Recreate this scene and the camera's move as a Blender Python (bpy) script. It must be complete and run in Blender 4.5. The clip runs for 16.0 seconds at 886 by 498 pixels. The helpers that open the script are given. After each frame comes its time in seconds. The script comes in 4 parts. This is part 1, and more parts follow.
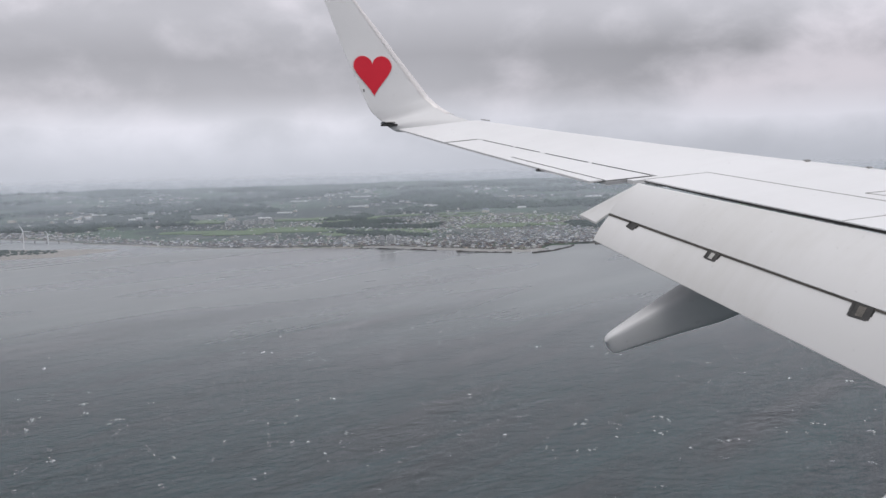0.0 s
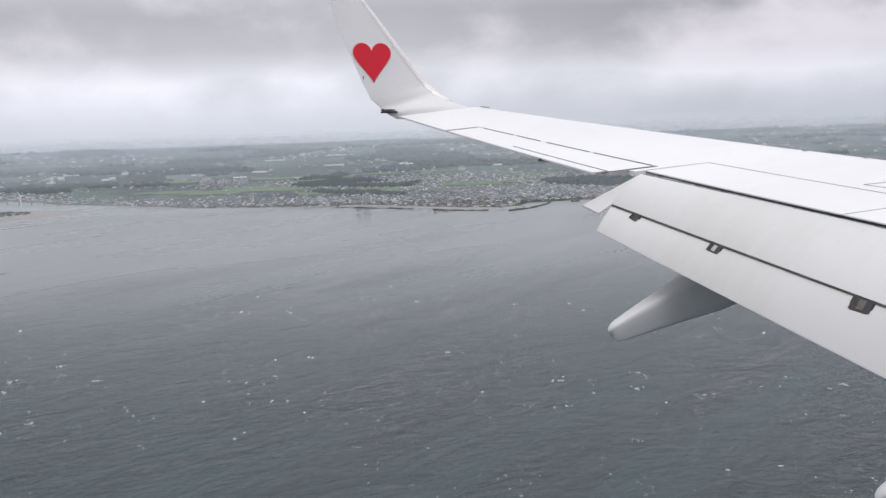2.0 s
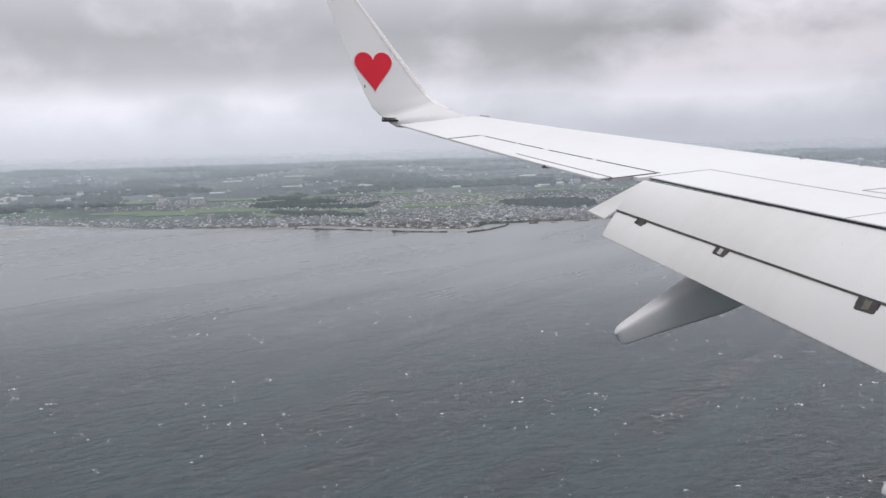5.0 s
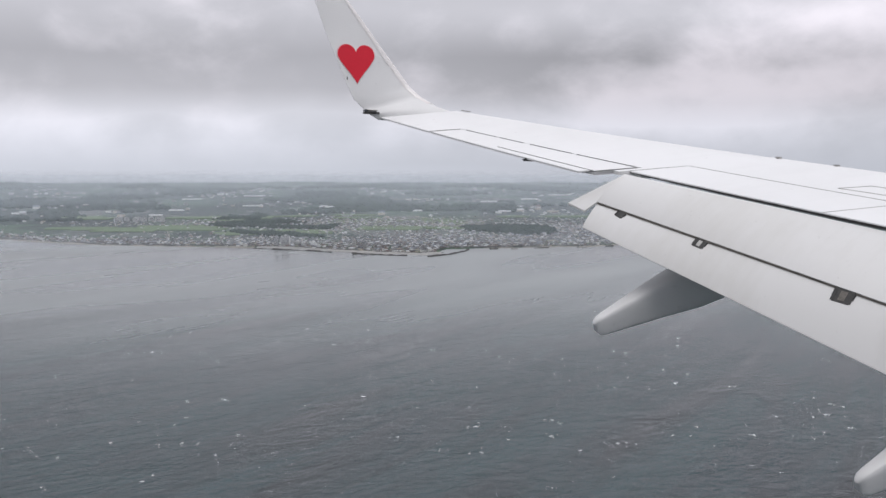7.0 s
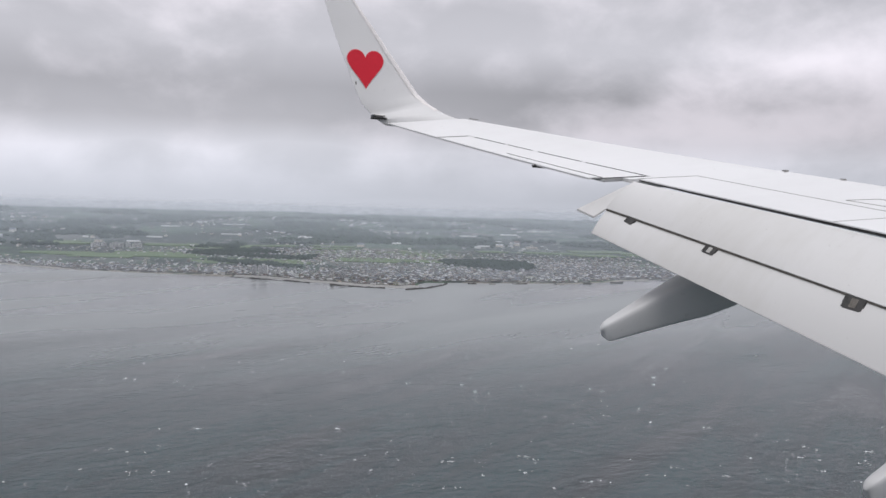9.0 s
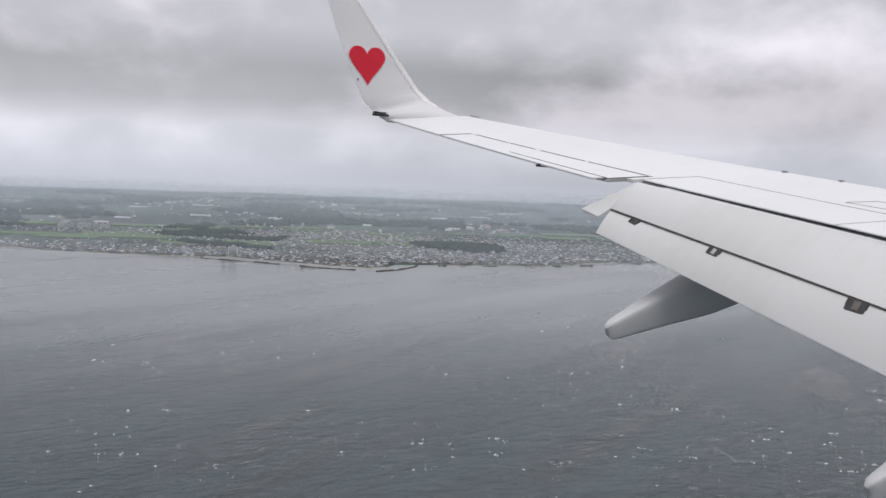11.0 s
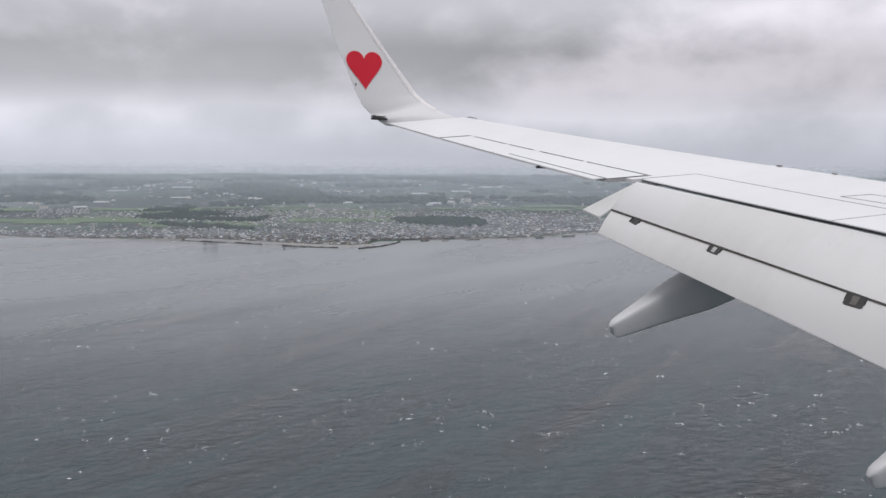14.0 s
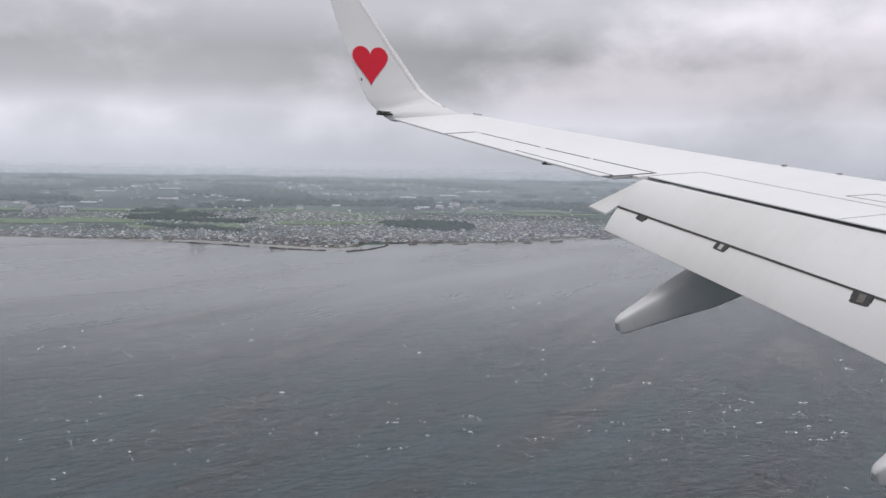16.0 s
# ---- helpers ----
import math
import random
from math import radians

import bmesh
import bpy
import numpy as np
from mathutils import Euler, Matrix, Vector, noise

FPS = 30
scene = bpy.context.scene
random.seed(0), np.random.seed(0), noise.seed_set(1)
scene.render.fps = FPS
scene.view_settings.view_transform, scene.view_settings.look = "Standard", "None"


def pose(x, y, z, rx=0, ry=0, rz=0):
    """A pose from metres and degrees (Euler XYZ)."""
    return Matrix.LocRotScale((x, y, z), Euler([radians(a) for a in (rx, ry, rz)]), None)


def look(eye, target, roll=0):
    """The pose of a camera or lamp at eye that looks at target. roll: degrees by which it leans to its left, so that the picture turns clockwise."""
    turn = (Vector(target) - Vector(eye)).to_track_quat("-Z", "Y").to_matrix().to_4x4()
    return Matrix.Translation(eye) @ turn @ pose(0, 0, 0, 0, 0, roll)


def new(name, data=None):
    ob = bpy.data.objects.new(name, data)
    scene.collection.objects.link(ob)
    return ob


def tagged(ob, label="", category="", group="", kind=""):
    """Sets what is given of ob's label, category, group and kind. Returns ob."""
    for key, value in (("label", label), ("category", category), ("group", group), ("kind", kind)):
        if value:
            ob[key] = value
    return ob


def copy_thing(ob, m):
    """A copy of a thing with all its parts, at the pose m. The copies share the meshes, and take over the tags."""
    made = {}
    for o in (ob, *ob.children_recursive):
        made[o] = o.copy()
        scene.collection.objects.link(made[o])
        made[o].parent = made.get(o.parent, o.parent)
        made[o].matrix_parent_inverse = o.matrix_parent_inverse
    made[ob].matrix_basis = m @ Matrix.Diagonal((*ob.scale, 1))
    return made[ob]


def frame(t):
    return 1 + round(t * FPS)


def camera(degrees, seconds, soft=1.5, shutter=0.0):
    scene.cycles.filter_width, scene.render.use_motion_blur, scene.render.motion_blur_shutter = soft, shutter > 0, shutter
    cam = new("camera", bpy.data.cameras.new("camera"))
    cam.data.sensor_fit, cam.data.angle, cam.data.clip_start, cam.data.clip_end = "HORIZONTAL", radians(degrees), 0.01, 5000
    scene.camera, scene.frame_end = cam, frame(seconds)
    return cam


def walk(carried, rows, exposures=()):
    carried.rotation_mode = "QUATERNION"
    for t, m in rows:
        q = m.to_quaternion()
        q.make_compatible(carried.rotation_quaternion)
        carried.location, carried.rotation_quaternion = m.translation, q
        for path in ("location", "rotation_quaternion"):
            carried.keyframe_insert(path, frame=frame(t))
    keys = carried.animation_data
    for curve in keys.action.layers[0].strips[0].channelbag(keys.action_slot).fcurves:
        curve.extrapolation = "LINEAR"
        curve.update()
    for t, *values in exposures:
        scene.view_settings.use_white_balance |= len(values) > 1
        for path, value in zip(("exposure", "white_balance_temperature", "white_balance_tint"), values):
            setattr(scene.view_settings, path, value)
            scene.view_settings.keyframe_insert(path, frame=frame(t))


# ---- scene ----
cam = camera(45.0, 16.0, soft=1.5)
ROWS = [
    (0.0, 1.193, 0.103, 109.502, 85.589, 1.561, -14.798),
    (0.5, 1.145, 0.105, 109.713, 84.845, 2.042, -14.661),
    (1.0, 1.041, 0.088, 109.898, 83.861, 2.198, -15.132),
    (1.5, 0.978, 0.075, 109.939, 83.397, 2.309, -15.519),
    (2.0, 0.882, 0.073, 109.872, 83.304, 1.897, -16.103),
    (2.5, 0.765, 0.132, 109.655, 83.747, 0.604, -16.901),
    (3.0, 0.743, 0.124, 109.593, 84.477, 0.800, -17.038),
    (3.5, 0.670, 0.088, 109.643, 84.575, 1.146, -17.030),
    (4.0, 0.578, 0.099, 109.729, 84.365, 1.361, -17.287),
    (6.5, 0.082, 0.056, 109.598, 84.992, 0.774, -20.277),
    (7.0, 0.086, 0.087, 109.337, 85.676, -0.088, -20.328),
    (7.5, 0.041, 0.136, 109.132, 86.544, -0.816, -20.554),
    (8.0, -0.050, 0.172, 109.011, 87.243, -1.238, -20.883),
    (8.5, -0.104, 0.193, 108.959, 87.727, -1.484, -21.153),
    (9.0, -0.216, 0.198, 108.988, 87.516, -1.661, -21.397),
    (11.5, -0.707, 0.268, 109.266, 86.312, -1.931, -23.419),
    (12.0, -0.806, 0.265, 109.392, 85.937, -1.662, -23.902),
    (12.5, -0.898, 0.213, 109.476, 85.633, -1.020, -24.461),
    (13.0, -0.929, 0.164, 109.573, 85.528, -0.297, -24.600),
    (13.5, -0.928, 0.112, 109.553, 85.406, 0.186, -24.267),
    (14.0, -0.933, 0.189, 109.504, 85.261, -0.322, -24.049),
    (14.5, -0.968, 0.235, 109.518, 85.017, -0.763, -24.011),
    (15.0, -1.059, 0.290, 109.521, 84.758, -1.358, -24.382),
    (15.5, -1.022, 0.281, 109.378, 85.069, -1.522, -24.299),
    (16.0, -1.128, 0.262, 109.398, 85.491, -1.022, -24.656),
]
EXPOSURES = [(0.0, -0.02), (1.0, 0.10), (2.0, 0.22), (3.5, 0.22), (4.2, 0.18), (6.5, 0.13), (8.0, 0.04), (9.0, 0.06), (11.5, 0.02), (13.0, 0.0), (16.0, 0.02)]
walk(cam, [(t, pose(x, y, z, rx, ry, rz)) for t, x, y, z, rx, ry, rz in ROWS], EXPOSURES)

# ---- light: overcast sky with one broad sun behind the clouds ----
SUN_EL, SUN_AZ = 58.0, 205.0
world = bpy.data.worlds.new("overcast_sky")
scene.world = world
world.use_nodes = True


class Tree:
    """A short way to write node trees."""

    def __init__(self, tree):
        self.t = tree
        tree.nodes.clear()

    def add(self, kind, **kw):
        n = self.t.nodes.new(kind)
        ins = kw.pop("ins", {})
        if "operation" in kw:
            n.operation = kw["operation"]
        if "use_clamp" in kw:
            n.use_clamp = kw["use_clamp"]
        if "data_type" in kw:
            n.data_type = kw["data_type"]
        for k, v in ins.items():
            self.put(n.inputs[k], v)
        return n

    def put(self, socket, v):
        if isinstance(v, bpy.types.NodeSocket):
            self.t.links.new(v, socket)
        else:
            socket.default_value = v

    def math(self, op, a, b=0.0, clamp=False):
        n = self.add("ShaderNodeMath", operation=op, use_clamp=clamp)
        self.put(n.inputs[0], a)
        self.put(n.inputs[1], b)
        return n.outputs[0]

    def mix(self, f, a, b):
        n = self.add("ShaderNodeMix", data_type="RGBA")
        self.put(n.inputs["Factor"], f)
        self.put(n.inputs[6], a)
        self.put(n.inputs[7], b)
        return n.outputs[2]

    def ramp(self, f, *stops):
        n = self.add("ShaderNodeValToRGB")
        e = n.color_ramp.elements
        while len(e) < len(stops):
            e.new(0.5)
        for el, (pos, col) in zip(e, stops):
            el.position = pos
            el.color = (*col, 1) if len(col) == 3 else (col[0], col[0], col[0], 1)
        self.put(n.inputs[0], f)
        return n.outputs[0]

    def noise(self, vec, scale, detail=4, rough=0.5, dist=0.0):
        n = self.add("ShaderNodeTexNoise")
        self.put(n.inputs["Vector"], vec)
        n.inputs["Scale"].default_value, n.inputs["Detail"].default_value = scale, detail
        n.inputs["Roughness"].default_value, n.inputs["Distortion"].default_value = rough, dist
        return n.outputs["Fac"]

    def mapped(self, vec, scale=(1, 1, 1), rot=(0, 0, 0), loc=(0, 0, 0)):
        n = self.add("ShaderNodeMapping")
        self.put(n.inputs["Vector"], vec)
        n.inputs["Scale"].default_value, n.inputs["Rotation"].default_value = scale, rot
        n.inputs["Location"].default_value = loc
        return n.outputs[0]


def build_sky():
    w = Tree(world.node_tree)
    sky = w.add("ShaderNodeTexSky")
    sky.sky_type, sky.sun_disc = "NISHITA", False
    sky.sun_elevation, sky.sun_rotation = radians(SUN_EL), radians(SUN_AZ)
    direction = w.add("ShaderNodeTexCoord").outputs["Generated"]
    xyz = w.add("ShaderNodeSeparateXYZ", ins={0: direction})
    up = xyz.outputs[2]
    # long soft rolls of cloud, flattened towards the horizon
    rolls = w.noise(w.mapped(direction, (3.2, 3.2, 7.0), loc=(1.3, 0.4, 2.2)), 1.0, 3, 0.5, 0.2)
    puffs = w.noise(w.mapped(direction, (9, 9, 14), loc=(5.2, 7.9, 0.3)), 1.0, 7, 0.54, 0.15)
    cloud = w.math("ADD", w.math("MULTIPLY", rolls, 0.62), w.math("MULTIPLY", puffs, 0.38))
    edges = w.add("ShaderNodeMapRange", ins={"Value": cloud, "From Min": 0.385, "From Max": 0.615})
    edges.interpolation_type = "SMOOTHSTEP"
    lumps = edges.outputs[0]
    wavy = w.math("ADD", up, w.math("MULTIPLY", w.math("SUBTRACT", cloud, 0.5), 0.07))
    # pale veil at the horizon, a bright gap, the dark base of the deck, then broken light
    base = w.ramp(wavy, (0.0, (0.60,)), (0.015, (0.65,)), (0.043, (0.77,)), (0.066, (0.65,)), (0.095, (0.595,)), (0.135, (0.72,)), (0.2, (0.66,)), (0.33, (0.52,)))
    calm = w.ramp(up, (0.0, (0.0,)), (0.03, (0.35,)), (0.07, (1.0,)))
    swing = w.math("MULTIPLY", w.math("MULTIPLY", w.math("SUBTRACT", lumps, 0.5), 0.35), calm)
    side = w.math("MULTIPLY", w.math("MAXIMUM", w.math("SUBTRACT", xyz.outputs[0], 0.25), 0.0), w.math("MULTIPLY", calm, -0.22))
    ahead = w.add("ShaderNodeMapRange", ins={"Value": xyz.outputs[0], "From Min": 0.2, "From Max": 0.5}).outputs[0]
    lean = w.math("SUBTRACT", w.ramp(up, (0.02, (0.02,)), (0.06, (0.0,)), (0.10, (0.05,)), (0.135, (0.19,)), (0.2, (0.17,)), (0.4, (0.10,))), 0.10)
    side = w.math("ADD", side, w.math("MULTIPLY", ahead, lean))
    abeam = w.add("ShaderNodeMapRange", ins={"Value": xyz.outputs[0], "From Min": 0.2, "From Max": -0.1}).outputs[0]
    tone = w.math("MAXIMUM", w.math("ADD", w.math("ADD", base, swing), side), 0.2)
    deck = w.add("ShaderNodeCombineXYZ", ins={0: w.math("MULTIPLY", tone, w.math("ADD", 0.955, w.math("MULTIPLY", calm, w.math("ADD", 0.04, w.math("MULTIPLY", lumps, 0.045))))), 1: w.math("MULTIPLY", tone, 0.993), 2: w.math("MULTIPLY", tone, w.math("SUBTRACT", 1.115, w.math("MULTIPLY", calm, 0.03)))}).outputs[0]
    # the deck thins towards the zenith
    high = w.ramp(up, (0.38, (0.0,)), (0.85, (1.0,)))
    deck = w.mix(high, deck, (1.16, 1.17, 1.26, 1))
    # added: unseen sky abeam is darkened, to dim what the sea reflects there
    abeam_dimming = w.math("MULTIPLY", abeam, w.ramp(up, (0.19, (0.0,)), (0.28, (0.42,)), (0.7, (0.42,)), (0.9, (0.0,))))
    deck = w.add("ShaderNodeVectorMath", operation="SCALE", ins={0: deck, "Scale": w.math("SUBTRACT", 1.0, abeam_dimming)}).outputs[0]
    blend = w.mix(0.99, w.add("ShaderNodeVectorMath", operation="SCALE", ins={0: sky.outputs[0], "Scale": 0.1}).outputs[0], deck)
    bg = w.add("ShaderNodeBackground", ins={"Color": blend, "Strength": 1.0})
    out = w.add("ShaderNodeOutputWorld")
    w.t.links.new(bg.outputs[0], out.inputs[0])


build_sky()
sun = new("sun", bpy.data.lights.new("sun", "SUN"))
sun.data.energy, sun.data.angle, sun.data.color = 0.75, radians(25), (1.0, 0.97, 0.93)
sun.matrix_basis = look((0, 0, 0), (-math.cos(radians(SUN_EL)) * math.sin(radians(SUN_AZ)), -math.cos(radians(SUN_EL)) * math.cos(radians(SUN_AZ)), -math.sin(radians(SUN_EL))))


# ---- materials ----
def material(name, build):
    m = bpy.data.materials.new(name)
    m.use_nodes = True
    t = Tree(m.node_tree)
    out = t.add("ShaderNodeOutputMaterial")
    t.t.links.new(build(t), out.inputs[0])
    return m


def bsdf(t, color, rough, metal=0.0, bump=None, strength=0.2, distance=0.01, **ins):
    b = t.add("ShaderNodeBsdfPrincipled")
    t.put(b.inputs["Base Color"], color)
    t.put(b.inputs["Roughness"], rough)
    b.inputs["Metallic"].default_value = metal
    for k, v in ins.items():
        b.inputs[k].default_value = v
    if bump is not None:
        n = t.add("ShaderNodeBump", ins={"Distance": distance, "Height": bump})
        t.put(n.inputs["Strength"], strength)
        t.t.links.new(n.outputs[0], b.inputs["Normal"])
    return b.outputs[0]


def plain(name, a, b, scale=3.0, rough=0.5, metal=0.0, bump=0.15, distance=0.01):
    """Two tones mixed at two scales, with fine relief."""
    def build(t):
        co = t.add("ShaderNodeTexCoord").outputs["Object"]
        f = t.math("ADD", t.math("MULTIPLY", t.noise(co, scale, 5, 0.6), 0.6), t.math("MULTIPLY", t.noise(co, scale * 9, 3, 0.6), 0.4))
        return bsdf(t, t.mix(t.ramp(f, (0.35, (0,)), (0.65, (1,))), (*a, 1), (*b, 1)), rough, metal, f, bump, distance)
    return material(name, build)


def paint_nodes(base, dirt):
    def build(t):
        co = t.add("ShaderNodeTexCoord").outputs["Object"]
        # faint streaks run fore and aft, soft stains lie across
        streak = t.noise(t.mapped(co, (0.7, 9.0, 2.0)), 1.0, 6, 0.65)
        stain = t.noise(co, 0.55, 5, 0.6)
        speck = t.noise(co, 14.0, 2, 0.5)
        f = t.math("ADD", t.math("MULTIPLY", streak, 0.25), t.math("MULTIPLY", stain, 0.75))
        col = t.mix(t.ramp(f, (0.42, (0,)), (0.72, (1,))), (*base, 1), (*dirt, 1))
        col = t.mix(t.ramp(speck, (0.70, (0,)), (0.78, (0.25,))), col, (*[0.75 * c for c in dirt], 1))
        rough = t.math("ADD", 0.32, t.math("MULTIPLY", stain, 0.2))
        return bsdf(t, col, rough, 0.0, speck, 0.03, 0.003)
    return build


M_WHITE = material("white_wing_paint", paint_nodes((0.80, 0.80, 0.805), (0.73, 0.73, 0.73)))
M_GREY = material("pale_grey_flap_paint", paint_nodes((0.72, 0.716, 0.71), (0.61, 0.60, 0.575)))
M_FAIRING = material("grey_fairing_paint", paint_nodes((0.74, 0.745, 0.75), (0.62, 0.62, 0.62)))
M_EDGE = plain("bare_leading_edge_metal", (0.84, 0.81, 0.80), (0.78, 0.75, 0.74), 4, 0.35, 0.2)
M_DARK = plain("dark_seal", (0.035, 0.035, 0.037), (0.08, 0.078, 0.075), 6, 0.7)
M_BRACKET = plain("grimy_bracket_metal", (0.10, 0.095, 0.085), (0.24, 0.22, 0.20), 12, 0.55, 0.5)
M_BRACKET_LIGHT = plain("worn_bracket_cover", (0.42, 0.41, 0.39), (0.56, 0.55, 0.53), 12, 0.5)
M_RED = plain("red_decal", (0.74, 0.005, 0.030), (0.68, 0.004, 0.027), 3, 0.6, 0, 0.02)
M_PINK = plain("pale_decal_rim", (0.80, 0.62, 0.64), (0.76, 0.58, 0.60), 5, 0.45, 0, 0.02)
M_LINE = plain("grey_panel_joint", (0.33, 0.325, 0.32), (0.46, 0.45, 0.44), 3, 0.7)
M_GLASS = plain("smoked_lamp_glass", (0.10, 0.11, 0.13), (0.20, 0.21, 0.23), 8, 0.15)


def sea_nodes(t):
    co = t.add("ShaderNodeTexCoord").outputs["Object"]
    downwind = t.mapped(co, rot=(0, 0, -0.75))
    crosswind = t.mapped(co, rot=(0, 0, -0.42))
    wind = t.noise(t.mapped(downwind, (0.0014, 0.0055, 1)), 1.0, 5, 0.6, 0.8)
    streaks = t.noise(t.mapped(downwind, (0.0045, 0.030, 1)), 1.0, 6, 0.65, 0.8)
    swell = t.noise(t.mapped(crosswind, (0.028, 0.052, 1)), 1.0, 4, 0.6, 0.6)
    chop = t.noise(t.mapped(crosswind, (0.17, 0.25, 1)), 1.0, 5, 0.68, 0.4)
    gust = t.ramp(t.math("ADD", t.math("MULTIPLY", wind, 0.55), t.math("MULTIPLY", streaks, 0.45)), (0.38, (0,)), (0.63, (1,)))
    # the water lies smoother towards the shore; the same mask pales its colour
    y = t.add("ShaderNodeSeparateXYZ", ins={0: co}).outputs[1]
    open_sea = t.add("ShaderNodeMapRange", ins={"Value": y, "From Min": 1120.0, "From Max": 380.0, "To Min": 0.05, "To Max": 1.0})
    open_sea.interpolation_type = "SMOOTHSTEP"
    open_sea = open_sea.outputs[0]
    bands = t.ramp(t.noise(t.mapped(downwind, (0.0016, 0.0085, 1)), 1.0, 2.5, 0.5, 0.5), (0.34, (0,)), (0.66, (1,)))
    col = t.mix(t.mix(open_sea, bands, gust), (0.003, 0.010, 0.012, 1), (0.045, 0.080, 0.087, 1))
    # haze and sky reflection towards the shore, painted into the base colour in bands
    far_sheen = t.math("MULTIPLY", t.math("SUBTRACT", 1.0, open_sea), t.math("ADD", 0.50, t.math("MULTIPLY", bands, 0.65)), True)
    col = t.mix(far_sheen, col, (0.305, 0.325, 0.33, 1))
    rough = t.math("MULTIPLY", t.math("ADD", 0.085, t.math("MULTIPLY", t.mix(open_sea, bands, gust), 0.18)), t.math("SUBTRACT", 1.8, t.math("MULTIPLY", open_sea, 0.8)))
    h = t.math("ADD", t.math("MULTIPLY", swell, 2.4), t.math("MULTIPLY", chop, 1.3))
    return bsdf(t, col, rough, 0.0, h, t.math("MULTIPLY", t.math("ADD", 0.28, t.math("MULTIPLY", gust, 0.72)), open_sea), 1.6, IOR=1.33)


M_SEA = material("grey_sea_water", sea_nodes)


def land_nodes(t):
    co = t.add("ShaderNodeTexCoord").outputs["Object"]
    stretch = t.mapped(co, (1.0, 0.62, 0), rot=(0, 0, 0.25))
    cell = t.add("ShaderNodeTexVoronoi", ins={"Vector": t.mapped(stretch, (0.010, 0.010, 0)), "Scale": 1.0, "Randomness": 0.9})
    tone = t.add("ShaderNodeSeparateColor", ins={0: cell.outputs["Color"]})
    fields = t.ramp(tone.outputs[0], (0.0, (0.030, 0.052, 0.046)), (0.35, (0.048, 0.092, 0.054)), (0.6, (0.064, 0.105, 0.072)), (0.8, (0.085, 0.105, 0.095)), (1.0, (0.14, 0.14, 0.135)))
    woods = t.ramp(t.noise(stretch, 0.0042, 6, 0.62, 0.4), (0.47, (0,)), (0.53, (1,)))
    col = t.mix(woods, fields, (0.020, 0.034, 0.030, 1))
    grain = t.noise(stretch, 0.06, 5, 0.7)
    col = t.mix(t.ramp(grain, (0.54, (0,)), (0.68, (0.5,))), col, (0.17, 0.165, 0.16, 1))
    col = t.mix(t.ramp(t.noise(stretch, 0.16, 3, 0.6), (0.60, (0,)), (0.70, (0.5,))), col, (0.36, 0.35, 0.34, 1))
    return bsdf(t, col, 0.9, 0.0, grain, 0.4, 3.0)


M_LAND = material("patchwork_land", land_nodes)


# ---- helpers for meshes ----
def mesh_from(name, verts, faces, mat, smooth=False):
    me = bpy.data.meshes.new(name)
    me.from_pydata([tuple(v) for v in verts], [], faces)
    me.validate()
    me.update()
    me.materials.append(mat)
    if smooth:
        me.polygons.foreach_set("use_smooth", [True] * len(me.polygons))
        me.set_sharp_from_angle(angle=radians(38))
    return me


def part(name, data, parent, label=""):
    ob = new(name, data)
    ob.parent = parent
    return tagged(ob, label)


def loft(rings, closed=True, caps=True):
    """Vertices and faces that join equal rings of points."""
    n = len(rings[0])
    verts = [p for r in rings for p in r]
    faces = []
    for i in range(len(rings) - 1):
        for j in range(n if closed else n - 1):
            k = (j + 1) % n
            faces.append((i * n + j, i * n + k, (i + 1) * n + k, (i + 1) * n + j))
    if caps:
        faces.append(tuple(range(n - 1, -1, -1)))
        faces.append(tuple((len(rings) - 1) * n + j for j in range(n)))
    return verts, faces


def lerp(a, b, f):
    return a + (b - a) * f


# ---- setting: sea and land ----
EYE = 110.0
REACH = 4940.0
COAST = [(-5200, 2900), (-2000, 2600), (-900, 2350), (-500, 2250), (-220, 2000), (-100, 1790), (60, 1590), (150, 1525), (240, 1480), (300, 1440), (350, 1376), (405, 1303), (445, 1264), (468, 1284), (500, 1352), (600, 1338), (720, 1330), (880, 1400), (1100, 1400), (1500, 1450), (2500, 1650), (5200, 2300)]


def coast_y(x):
    """The shoreline's y at x, with small bays."""
    for (xa, ya), (xb, yb) in zip(COAST, COAST[1:]):
        if xa <= x <= xb:
            f = (x - xa) / (xb - xa)
            return lerp(ya, yb, f) + 9 * noise.noise((x / 45, 3.3, 0)) + 4 * noise.noise((x / 14, 7.1, 0))
    return 3000.0


def land_z(x, y):
    inland = y - coast_y(x)
    z = 0.9 * min(max(inland / 14.0, -1), 1.6)
    r = math.hypot(x, y)
    rise = max(0.0, (r - 2500) / 2400)
    z += 41 * min(rise, 1.02) ** 1.4
    z += max(0.0, min(1.0, inland / 300)) * (5 + 4 * rise) * max(0.0, noise.noise((x / 420, y / 420, 1.5)) + 0.25 * noise.noise((x / 130, y / 130, 4.5)))
    return z


def build_sea():
    n, rings = 96, [0, 60, 250, 600, 1200, 2500, REACH]
    verts = [(0, 0, 0)] + [(r * math.sin(2 * math.pi * i / n), r * math.cos(2 * math.pi * i / n), 0) for r in rings[1:] for i in range(n)]
    faces = [(0, 1 + (i + 1) % n, 1 + i) for i in range(n)]
    for k in range(len(rings) - 2):
        for i in range(n):
            j = (i + 1) % n
            faces.append((1 + k * n + i, 1 + k * n + j, 1 + (k + 1) * n + j, 1 + (k + 1) * n + i))
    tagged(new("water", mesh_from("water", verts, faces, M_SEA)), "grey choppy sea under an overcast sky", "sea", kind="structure")


